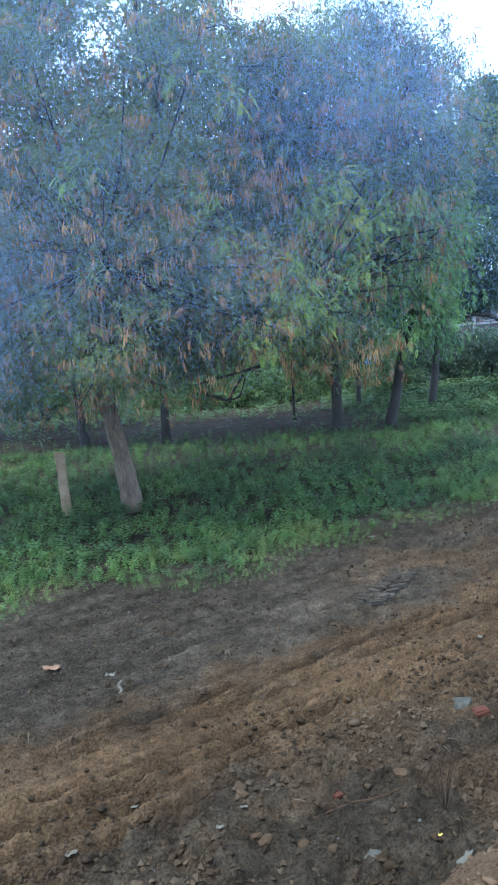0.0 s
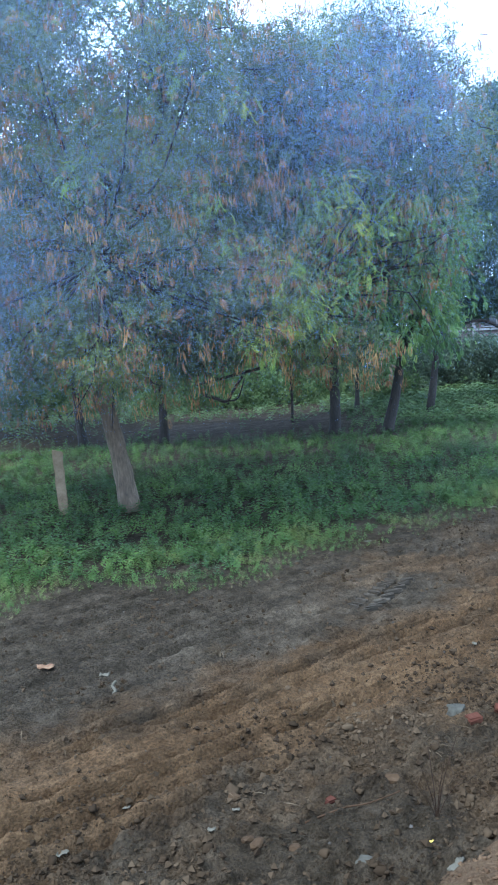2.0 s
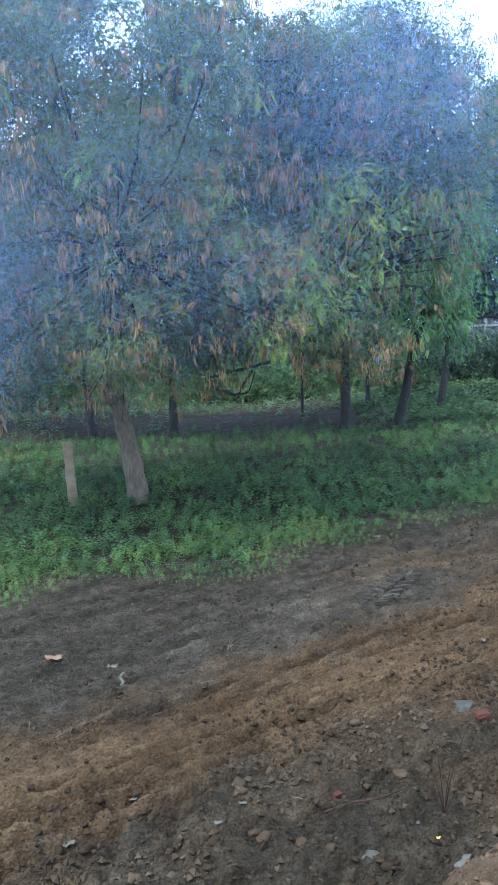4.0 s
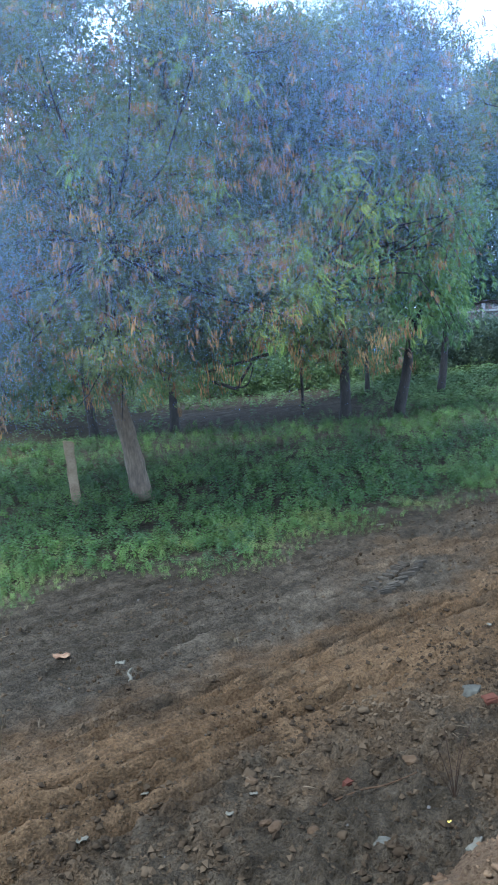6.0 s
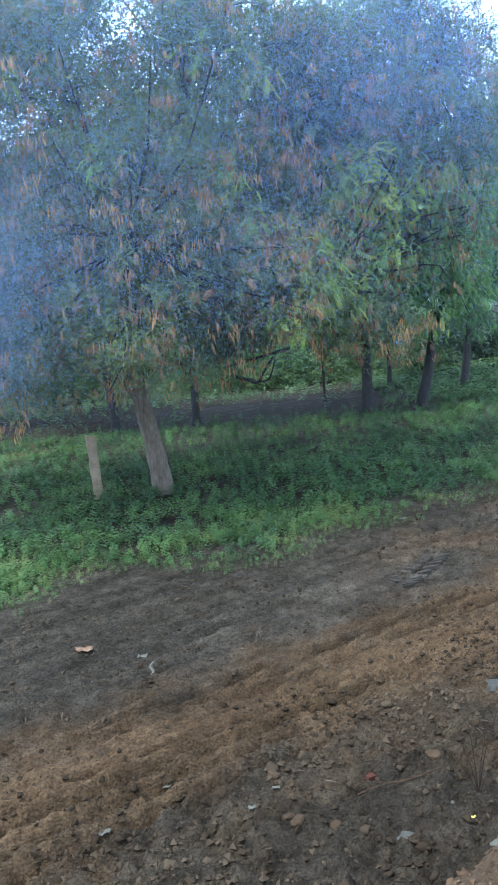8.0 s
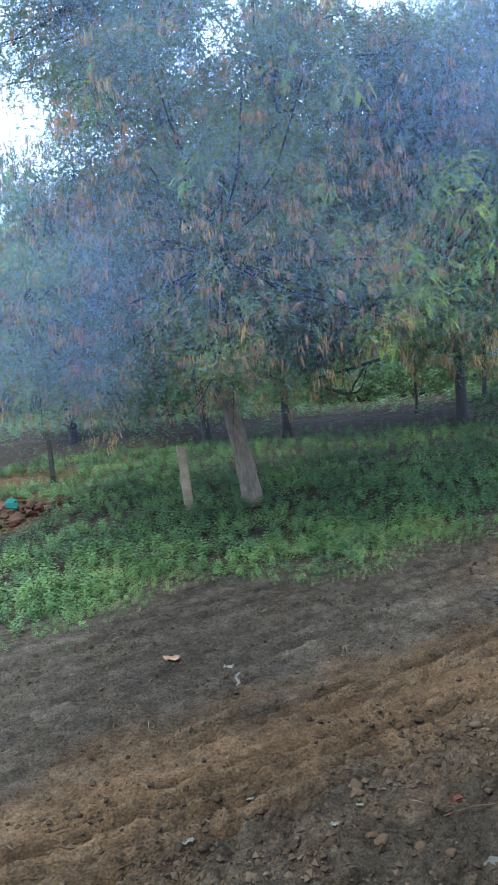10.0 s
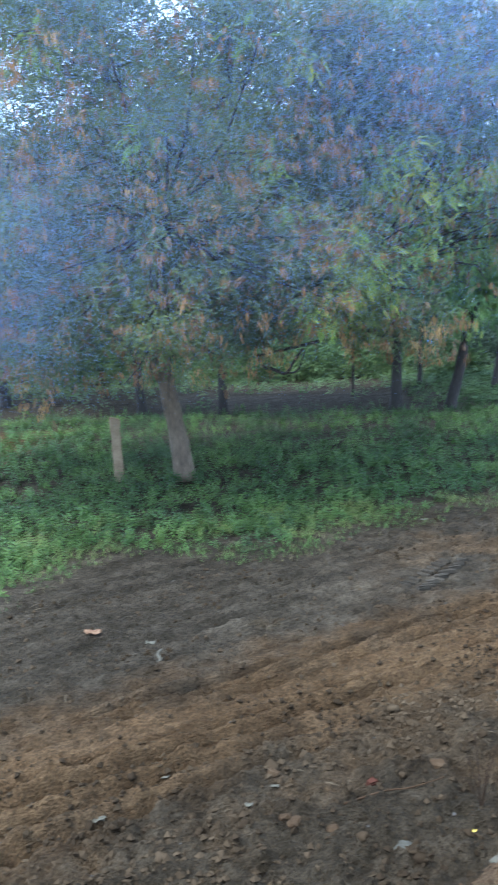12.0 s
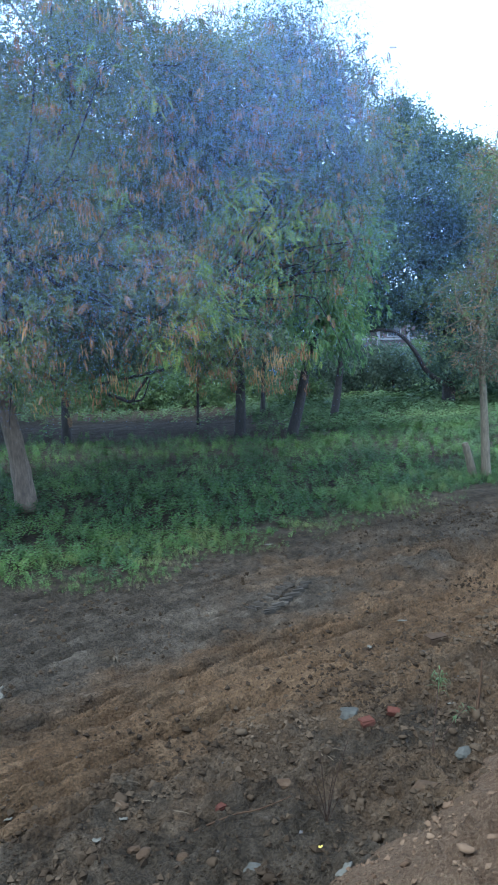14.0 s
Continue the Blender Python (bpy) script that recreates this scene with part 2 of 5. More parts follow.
def soil_mat(name, heap=False):
    m, nd, ln, b = nodes_of(name)
    co = nd.new("ShaderNodeTexCoord").outputs["Object"]
    fine = noise_node(nd, ln, 52.0, 5.0, co, 0.68)
    mid = noise_node(nd, ln, 4.5, 6.0, co, 0.65)
    big = noise_node(nd, ln, 0.9, 4.0, co)
    def across(axis_):
        dot_ = nd.new("ShaderNodeVectorMath")
        dot_.operation = "DOT_PRODUCT"
        dot_.inputs[1].default_value = (axis_[0], axis_[1], 0)
        ln.new(co, dot_.inputs[0])
        return dot_.outputs["Value"]
    lane_v = across(LV)
    cmb = nd.new("ShaderNodeCombineXYZ")
    ln.new(math_node(nd, ln, "MULTIPLY", across(LU), 0.45), cmb.inputs[0])
    ln.new(math_node(nd, ln, "MULTIPLY", lane_v, 2.6), cmb.inputs[1])
    streak = noise_node(nd, ln, 1.2, 5.0, cmb.outputs["Vector"], 0.6)
    drag = math_node(nd, ln, "ADD", math_node(nd, ln, "MULTIPLY", mid, 0.4), math_node(nd, ln, "MULTIPLY", noise_node(nd, ln, 5.0, 6.0, cmb.outputs["Vector"], 0.65), 0.6))
    brown = ramp_node(nd, ln, drag, [(0.3, (0.052, 0.0285, 0.0125)), (0.5, (0.082, 0.0485, 0.0220)), (0.72, (0.116, 0.0720, 0.0350))])
    if heap:
        col = mix_node(nd, ln, range_node(nd, ln, fine, 0.38, 0.68), ramp_node(nd, ln, mid, [(0.3, (0.056, 0.0325, 0.0165)), (0.7, (0.098, 0.060, 0.031))]), (0.126, 0.081, 0.043))
    else:
        v = math_node(nd, ln, "ADD", lane_v, math_node(nd, ln, "MULTIPLY", math_node(nd, ln, "SUBTRACT", noise_node(nd, ln, 1.7, 6.0, co, 0.6), 0.5), 2.2))
        dark = ramp_node(nd, ln, mid, [(0.3, (0.0215, 0.0160, 0.0098)), (0.5, (0.0385, 0.0292, 0.0182)), (0.75, (0.068, 0.053, 0.034))])
        clod = ramp_node(nd, ln, mid, [(0.3, (0.020, 0.0142, 0.0080)), (0.5, (0.037, 0.0268, 0.0155)), (0.75, (0.062, 0.0460, 0.0275))])
        pale = ramp_node(nd, ln, mid, [(0.3, (0.044, 0.033, 0.020)), (0.6, (0.078, 0.060, 0.038))])
        col = mix_node(nd, ln, range_node(nd, ln, v, 6.1, 4.9), dark, brown)
        col = mix_node(nd, ln, range_node(nd, ln, v, 4.6, 3.5), col, clod)
        sep = nd.new("ShaderNodeSeparateXYZ")
        ln.new(co, sep.inputs[0])
        lane = math_node(nd, ln, "MULTIPLY", range_node(nd, ln, v, 5.4, 6.0), range_node(nd, ln, v, 7.9, 7.4))
        lane = math_node(nd, ln, "MULTIPLY", lane, range_node(nd, ln, sep.outputs["X"], -1.8, 0.3))
        patches = math_node(nd, ln, "MULTIPLY", lane, range_node(nd, ln, noise_node(nd, ln, 1.9, 6.0, co, 0.62), 0.46, 0.6, 0.1, 0.85))
        col = mix_node(nd, ln, patches, col, pale)
        red = math_node(nd, ln, "MULTIPLY", range_node(nd, ln, sep.outputs["X"], 0.2, 1.6), range_node(nd, ln, big, 0.42, 0.6))
        red = math_node(nd, ln, "MULTIPLY", red, range_node(nd, ln, sep.outputs["Y"], 12.0, 10.0))
        col = mix_node(nd, ln, math_node(nd, ln, "MULTIPLY", red, 0.6), col, brown)
        far_pale = math_node(nd, ln, "MULTIPLY", range_node(nd, ln, sep.outputs["Y"], 26.2, 27.2), range_node(nd, ln, sep.outputs["Y"], 29.4, 28.4))
        col = mix_node(nd, ln, math_node(nd, ln, "MULTIPLY", math_node(nd, ln, "MULTIPLY", far_pale, range_node(nd, ln, big, 0.4, 0.6)), 0.55), col, pale)
        left = math_node(nd, ln, "MULTIPLY", range_node(nd, ln, sep.outputs["X"], -5.6, -6.6), range_node(nd, ln, sep.outputs["Y"], 12.4, 13.4))
        left = math_node(nd, ln, "MULTIPLY", left, range_node(nd, ln, sep.outputs["Y"], 21.5, 20.0))
        col = mix_node(nd, ln, left, col, brown)
        worn = math_node(nd, ln, "MULTIPLY", range_node(nd, ln, math_node(nd, ln, "ADD", sep.outputs["X"], math_node(nd, ln, "MULTIPLY", big, 2.4)), -0.8, -2.2, 0.0, 0.8), range_node(nd, ln, sep.outputs["Y"], 10.0, 8.6))
        col = mix_node(nd, ln, worn, col, pale)
        # tree shade put into the soil colour of the strip below the trees
        dusky = math_node(nd, ln, "MULTIPLY", range_node(nd, ln, sep.outputs["Y"], 17.0, 20.0), range_node(nd, ln, sep.outputs["Y"], 28.2, 27.4))
        dusky = math_node(nd, ln, "MULTIPLY", dusky, range_node(nd, ln, sep.outputs["X"], -6.0, -4.5))
        col = mix_node(nd, ln, dusky, col, ramp_node(nd, ln, mid, [(0.3, (0.026, 0.0200, 0.0135)), (0.7, (0.072, 0.056, 0.040))]))
        # bump hollows darkened as crevice shade, times soil mottling and lane streaks
        shade_mottle = range_node(nd, ln, fine, 0.36, 0.62, 0.7, 1.25)
        shade_mottle = math_node(nd, ln, "MULTIPLY", shade_mottle, range_node(nd, ln, noise_node(nd, ln, 13.0, 5.0, co, 0.6), 0.34, 0.62, 0.84, 1.12))
        shade_mottle = math_node(nd, ln, "MULTIPLY", shade_mottle, range_node(nd, ln, streak, 0.34, 0.66, 0.82, 1.3))
        hs = nd.new("ShaderNodeHueSaturation")
        ln.new(shade_mottle, hs.inputs["Value"])
        ln.new(col, hs.inputs["Color"])
        col = hs.outputs["Color"]
    ln.new(col, b.inputs["Base Color"])
    b.inputs["Roughness"].default_value = 0.95
    b.inputs["Specular IOR Level"].default_value = 0.04
    hsum = math_node(nd, ln, "ADD", math_node(nd, ln, "ADD", math_node(nd, ln, "MULTIPLY", fine, 0.8), math_node(nd, ln, "MULTIPLY", noise_node(nd, ln, 16.0, 5.0, co, 0.7), 1.0)), math_node(nd, ln, "MULTIPLY", mid, 0.7))
    if not heap:
        hsum = math_node(nd, ln, "ADD", hsum, math_node(nd, ln, "MULTIPLY", noise_node(nd, ln, 16.0, 4.0, cmb.outputs["Vector"], 0.65), 0.9))
    bump_node(nd, ln, hsum, b, 1.0, 0.06)
    return m


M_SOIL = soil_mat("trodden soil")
M_HEAP = soil_mat("loose sandy soil", True)


# ---- mesh tools ----
def mesh_np(name, V, F, mat, smooth=False):
    me = bpy.data.meshes.new(name)
    V, F = np.ascontiguousarray(V, np.float32), np.ascontiguousarray(F, np.int32)
    me.vertices.add(len(V))
    me.vertices.foreach_set("co", V.ravel())
    me.loops.add(F.size)
    me.loops.foreach_set("vertex_index", F.ravel())
    me.polygons.add(len(F))
    me.polygons.foreach_set("loop_start", np.arange(0, F.size, F.shape[1], dtype=np.int32))
    me.polygons.foreach_set("use_smooth", np.full(len(F), smooth))
    me.update(calc_edges=True)
    me.materials.append(mat)
    return me


def thing(name, loc, label, category, group="", kind=""):
    ob = new(name)
    ob.location = loc
    ob.empty_display_size = 0.1
    return tagged(ob, label, category, group, kind)


def part_np(name, V, F, mat, parent, label="", smooth=False, kind=""):
    """Points in the world's metres, linked as one mesh under a thing."""
    base = np.array(parent.location) if parent.parent is None else np.array(parent.parent.location)
    ob = new(name, mesh_np(name, np.asarray(V) - base, F, mat, smooth))
    ob.parent = parent
    return tagged(ob, label, kind=kind)


def part(name, bm, mat, parent, label=""):
    me = bpy.data.meshes.new(name)
    bm.to_mesh(me)
    bm.free()
    me.materials.append(mat)
    ob = new(name, me)
    ob.parent = parent
    return tagged(ob, label)


def solo(name, bm, mat, m, label, category, group="", kind="", smooth=False):
    me = bpy.data.meshes.new(name)
    bm.to_mesh(me)
    bm.free()
    me.materials.append(mat)
    if smooth:
        for p in me.polygons:
            p.use_smooth = True
    ob = new(name, me)
    ob.matrix_world = m
    return tagged(ob, label, category, group, kind)


def box_bm(sx, sy, sz, bevel=0.0, jitter=0.0, z0=0.0, seed=0):
    bm = bmesh.new()
    bmesh.ops.create_cube(bm, size=1.0)
    bmesh.ops.scale(bm, vec=(sx, sy, sz), verts=bm.verts)
    bmesh.ops.translate(bm, vec=(0, 0, z0 + sz / 2), verts=bm.verts)
    if bevel:
        bmesh.ops.bevel(bm, geom=bm.edges[:], offset=bevel, segments=2, affect="EDGES")
    if jitter:
        rr = random.Random(seed)
        for vt in bm.verts:
            vt.co += Vector((rr.uniform(-1, 1), rr.uniform(-1, 1), rr.uniform(-1, 1))) * jitter
    return bm


def stone_bm(sx, sy, sz, seed, rough=0.26, sub=2):
    bm = bmesh.new()
    bmesh.ops.create_icosphere(bm, subdivisions=sub, radius=1.0)
    off = Vector((seed * 3.1, seed * 1.7, seed * 0.9))
    for vt in bm.verts:
        n = noise.noise(vt.co * 1.1 + off) * rough * 1.6 + noise.noise(vt.co * 2.6 + off) * rough * 1.1
        vt.co *= 1 + n
        vt.co = Vector((vt.co.x * sx / 2, vt.co.y * sy / 2, vt.co.z * sz / 2))
    return bm


def tube_np(pts, radii, seg=8, lumps=0.0, rng=None):
    P = np.asarray(pts, float)
    n = len(P)
    T = np.gradient(P, axis=0)
    T /= np.linalg.norm(T, axis=1)[:, None] + 1e-9
    ref = np.array([0.31, 0.95, 0.1])
    A = np.cross(T, ref)
    A /= np.linalg.norm(A, axis=1)[:, None] + 1e-9
    B = np.cross(T, A)
    ang = np.linspace(0, 2 * np.pi, seg, endpoint=False)
    R = np.asarray(radii, float)[:, None] * np.ones((1, seg))
    if lumps and rng is not None:
        R = R * (1 + lumps * (rng.random((n, seg)) - 0.5))
    V = P[:, None, :] + R[:, :, None] * (np.cos(ang)[None, :, None] * A[:, None, :] + np.sin(ang)[None, :, None] * B[:, None, :])
    V = V.reshape(-1, 3)
    i, j = np.meshgrid(np.arange(n - 1), np.arange(seg), indexing="ij")
    a, b2 = i * seg + j, i * seg + (j + 1) % seg
    F = np.stack([a, b2, b2 + seg, a + seg], -1).reshape(-1, 4)
    # closing fan at both ends, as quads that fold on the centre
    V = np.vstack([V, P[:1], P[-1:]])
    c0, c1 = n * seg, n * seg + 1
    j = np.arange(0, seg, 2)
    lo = np.stack([np.full_like(j, c0), (j + 2) % seg, (j + 1) % seg, j], -1)
    hi = np.stack([np.full_like(j, c1), (n - 1) * seg + j, (n - 1) * seg + (j + 1) % seg, (n - 1) * seg + (j + 2) % seg], -1)
    return V, np.vstack([F, lo, hi])


def curve_pts(pts, n=14, wob=0.0, rng=None):
    """A smooth line through a few points."""
    P = np.asarray(pts, float)
    s = np.linspace(0, len(P) - 1, n)
    out = []
    for t in s:
        i = min(int(t), len(P) - 2)
        f = t - i
        p0, p1, p2, p3 = P[max(i - 1, 0)], P[i], P[i + 1], P[min(i + 2, len(P) - 1)]
        out.append(0.5 * (2 * p1 + (p2 - p0) * f + (2 * p0 - 5 * p1 + 4 * p2 - p3) * f * f + (3 * p1 - p0 - 3 * p2 + p3) * f ** 3))
    out = np.array(out)
    if wob and rng is not None:
        w = rng.normal(0, wob, out.shape)
        w[0] = w[-1] = 0
        out += w
    return out


def join_np(parts):
    Vs, Fs, k = [], [], 0
    for V, F in parts:
        Vs.append(V)
        Fs.append(F + k)
        k += len(V)
    return np.vstack(Vs), np.vstack(Fs)


def unit(a):
    return a / (np.linalg.norm(a, axis=-1, keepdims=True) + 1e-9)


def spread(T, Q, pos, d, size, rng):
    """Copies of a small pattern T (points) with faces Q, its x axis along d, at pos, scaled by size, rolled at random."""
    n = len(pos)
    d = unit(d)
    up = np.array([0, 0, 1.0]) + rng.normal(0, 0.45, (n, 3))
    y = unit(np.cross(up, d))
    z = np.cross(d, y)
    M = np.stack([d, y, z], -1) * np.asarray(size).reshape(-1, 1, 1)
    V = np.einsum("nij,kj->nki", M, T) + pos[:, None, :]
    F = (np.arange(n)[:, None, None] * len(T) + Q[None]).reshape(-1, Q.shape[1])
    return V.reshape(-1, 3), F


def frond_pattern(pairs, leaf=0.3, width=0.1, droop=0.35):
    """A feathery leaf: pairs of narrow pointed leaflets along a bent stalk of length 1."""
    T, Q = [], []
    for i in range(pairs):
        s = (i + 0.8) / pairs
        base = np.array([s * (1 - 0.15 * s), 0, -droop * s * s])
        size = leaf * (1.0 - 0.45 * abs(2 * s - 0.9))
        for side in (-1, 1):
            a = unit(np.array([0.5, side * 1.0, -0.3 - 0.2 * s]))
            k = len(T)
            T += [base - np.array([width * 0.5, 0, 0]), base + np.array([width * 0.5, 0, 0]) + a * size * 0.25, base + a * size]
            Q.append([k, k + 1, k + 2])
    return np.array(T), np.array(Q)


def spray_pattern(seed, n, leaf, width, flat=0.55):
    """A leafy twig end: small pointed leaflets at many angles within a flattened ball of radius 1."""
    r = np.random.default_rng(seed)
    T, Q = [], []
    for i in range(n):
        u = unit(r.normal(0, 1, 3))
        c = u * r.random() ** 0.4 * np.array([1, 1, flat])
        a = unit(r.normal(0, 1, 3) + u * 0.6 + np.array([0.5, 0, 0]))
        w = unit(np.cross(a, r.normal(0, 1, 3))) * width * 0.5
        L = leaf * r.uniform(0.7, 1.3)
        k = len(T)
        T += [c - w, c + w, c + a * L]
        Q.append([k, k + 1, k + 2])
    return np.array(T), np.array(Q)


SPRAY = spray_pattern(5, 16, 0.44, 0.17)
SPRAY_FAR = spray_pattern(6, 11, 0.62, 0.36)
FROND = frond_pattern(9, 0.25, 0.06, 0.3)
FROND_FINE = frond_pattern(6, 0.36, 0.17, 0.35)
FROND_FAR = frond_pattern(7, 0.32, 0.2, 0.4)


def pod_pattern(rng, n=11):
    """A loose bunch of flat narrow pods that hang side by side."""
    T, Q = [], []
    for i in range(n):
        a = rng.uniform(0, 6.28)
        r = 0.5 * rng.random() ** 0.6
        top = np.array([rng.uniform(-0.35, 0.4), r * math.cos(a), r * math.sin(a)])
        L = rng.uniform(0.45, 1.0)
        tip = top + np.array([L, rng.normal(0, 0.07), rng.normal(0, 0.07)])
        t = rng.uniform(0, 6.28)
        w = np.array([0, math.cos(t), math.sin(t)]) * 0.055
        k = len(T)
        T += [top, top + (tip - top) * 0.35 + w, tip, top + (tip - top) * 0.7 - w]
        Q.append([k, k + 1, k + 2, k + 3])
    return np.array(T), np.array(Q)


PODS = [pod_pattern(np.random.default_rng(20 + i), 9) for i in range(4)]


# ---- trees ----
def clumps_in(rng, lobes, n, rmin, rmax, gap=0.75, inner=0.5, zmin=1.9):
    w = np.array([(l[3] * l[4] * l[5]) ** 0.6 for l in lobes])
    w /= w.sum()
    out = []
    for _ in range(n * 14):
        l = lobes[rng.choice(len(lobes), p=w)]
        u = unit(rng.normal(0, 1, 3))
        p = np.array(l[:3]) + u * np.array(l[3:]) * rng.uniform(inner, 1.0) ** 0.5
        r = rng.uniform(rmin, rmax)
        if p[2] < zmin or any(np.linalg.norm(p - q) < gap * min(r, s) * 1.25 for q, s in out):
            continue
        out.append((p, r))
        if len(out) >= n:
            break
    return out


def clump_leaves(rng, clumps, per, pattern, length, hang=0.7, flat=0.8):
    pos, d, size = [], [], []
    for c, r in clumps:
        n = max(4, int(per * (r / 0.6) ** 2))
        u = unit(rng.normal(0, 1, (n, 3)))
        rad = r * (rng.random((n, 1)) ** 0.45 + 0.22 * np.abs(rng.normal(0, 1, (n, 1))))
        pos.append(c + u * rad * np.array([1, 1, flat]))
        d.append(u * 0.75 + np.array([0, 0, -hang]) + rng.normal(0, 0.45, (n, 3)))
        size.append(rng.uniform(0.7, 1.25, n) * length)
    return spread(*pattern, np.vstack(pos), np.vstack(d), np.concatenate(size), rng)


def shell_points(rng, lobes, n, lo=0.72, hi=1.02, zmin=2.0):
    """Points near the skin of the crown's lobes."""
    w = np.array([(l[3] * l[4] * l[5]) ** 0.66 for l in lobes])
    pick = np.array(lobes)[rng.choice(len(lobes), n, p=w / w.sum())]
    p = pick[:, :3] + unit(rng.normal(0, 1, (n, 3))) * pick[:, 3:] * rng.uniform(lo, hi, (n, 1))
    return p[p[:, 2] > zmin + 0.5 * rng.random(len(p))]


def limbs_of(rng, tree, fork, clumps, count, r0, mat, seg=8):
    """Limbs from the fork to far clumps, then thin twigs from the limbs to every clump."""
    C = np.array([c for c, _ in clumps])
    ends = [int(np.argmax(np.linalg.norm(C - fork, axis=1)))]
    while len(ends) < min(count, len(C)):
        dist = np.min([np.linalg.norm(C - C[e], axis=1) for e in ends], axis=0)
        ends.append(int(np.argmax(dist * (C[:, 2] > fork[2] + 1.2) + 0.001 * dist)))
    samples = []
    for e in ends:
        end = C[e]
        span = np.linalg.norm(end - fork)
        m1 = fork + (end - fork) * 0.35 + np.array([0, 0, 0.16 * span]) + rng.normal(0, 0.1 * span, 3) * 0.5
        m2 = fork + (end - fork) * 0.7 + np.array([0, 0, 0.1 * span]) + rng.normal(0, 0.1 * span, 3) * 0.4
        end = fork + (end - fork) * 0.88
        P = curve_pts([fork, m1, m2, end], 14, 0.02 * span * 0.3, rng)
        V, F = tube_np(P, np.linspace(r0, r0 * 0.12, len(P)), seg)
        part_np("limb", V, F, mat, tree, smooth=True)
        samples.append(P[3:])
    S = np.vstack(samples)
    bits = []
    for i, (c, r) in enumerate(clumps):
        dd = np.linalg.norm(S - c, axis=1) + np.maximum(0, S[:, 2] - c[2]) * 0.3
        a = S[np.argmin(dd)]
        if np.linalg.norm(a - c) < 0.15:
            continue
        mid = (a + c) / 2 + rng.normal(0, 0.12, 3)
        P = curve_pts([a, mid, c, c + rng.normal(0, 0.5, 3) * r + np.array([0, 0, -0.3 * r])], 7)
        bits.append(tube_np(P, np.linspace(r0 * 0.16 + 0.006, 0.005, 7), 4))
    if bits:
        V, F = join_np(bits)
        part_np("branchwork", V, F, mat, tree, kind="stuff")


def tree(label, base, trunk, radius, clumps, per, length, leaf, bark=None, pattern=None, limbs=5, group="trees", rng=None, pods=0, dry=0.0, hang=0.7, seg=10, name="tree", lush=None, lobes=None, loose=0, gap=None, outer=None):
    rng = rng or RNG
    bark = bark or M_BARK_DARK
    t = thing(name, base, label, "tree", group)
    P = curve_pts(trunk, 14)
    rad = np.linspace(radius, radius * 0.62, len(P))
    rad[0] *= 1.3
    rad[1] *= 1.1
    P[0][2] -= 0.15
    V, F = tube_np(P, rad, seg, 0.14, rng)
    part_np("trunk", V, F, bark, t, smooth=True)
    # main tree: limbs get darker bark than the trunk, crown shade in colour
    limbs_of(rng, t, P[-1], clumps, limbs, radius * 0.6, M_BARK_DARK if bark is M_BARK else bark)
    green = list(clumps)
    fresh = [c for c in green if lush and lush(c[0])]
    green = [c for c in green if not (lush and lush(c[0]))]
    V, F = clump_leaves(rng, green, per, pattern or SPRAY, length, hang)
    if loose:
        p = shell_points(rng, lobes, loose)
        p = p[[not (lush and lush(q)) and not (gap and gap(q, 0.05)) for q in p]]
        V, F = join_np([(V, F), spread(*(outer or pattern or SPRAY), p, rng.normal(0, 0.7, (len(p), 3)) + np.array([0, 0, -hang]), rng.uniform(0.8, 1.3, len(p)) * length * 1.25, rng)])
    part_np("crown", V, F, leaf, t, kind="stuff")
    if fresh:
        V, F = clump_leaves(rng, fresh, per * 1.1, FROND, 0.21, 0.45)
        part_np("lush_foliage", V, F, M_LEAF_LUSH, t, "dense fresh green feathery leaves", kind="stuff")
    if dry:
        V, F = clump_leaves(rng, [(c, r * 1.04) for c, r in clumps if rng.random() < 0.75], per * dry, outer or pattern or SPRAY, length, 1.0)
        part_np("dry_foliage", V, F, M_LEAF_DRY, t, "withered grey-brown leaves", kind="stuff")
    if pods:
        pos, heart = [], np.mean([c for c, _ in clumps], axis=0)
        for _ in range(pods):
            c, r = clumps[rng.integers(len(clumps))]
            if lobes and rng.random() < 0.6:
                c, r = shell_points(rng, lobes, 6, 0.9, 1.0, -9)[0], 0.2
            k = rng.integers(2, 7)
            o = unit((c - heart) * np.array([1, 1, 0.6]) * 0.35 + rng.normal(0, 0.6, 3)) * r * rng.uniform(0.65, 0.95)
            if (lobes and (c[2] > 6.2 or c[0] > 2.2 or c[0] < -6) and rng.random() < 0.75) or (lush and lush(c) and rng.random() < 0.75) or (o[2] < -0.45 * r and rng.random() < 0.6):
                continue
            for _ in range(k):
                pos.append(c + o + rng.normal(0, 0.14, 3) * np.array([1, 1, 0.5]))
        pos = np.array(pos)
        bits = []
        for k in range(4):
            q = pos[k::4]
            d = np.array([0, 0, -1.0]) + rng.normal(0, 0.12, (len(q), 3))
            bits.append(spread(*PODS[k], q, d, rng.uniform(0.1, 0.17, len(q)), rng))
        V, F = join_np(bits)
        part_np("dry_fruit", V, F, M_POD, t, "bunches of hanging dry orange-brown seed pods", kind="stuff")
    return t


# ---- ground ----
def lattice(ix, iy, seed):
    h = np.sin(ix * 127.1 + iy * 311.7 + seed * 74.7) * 43758.5453
    return h - np.floor(h)


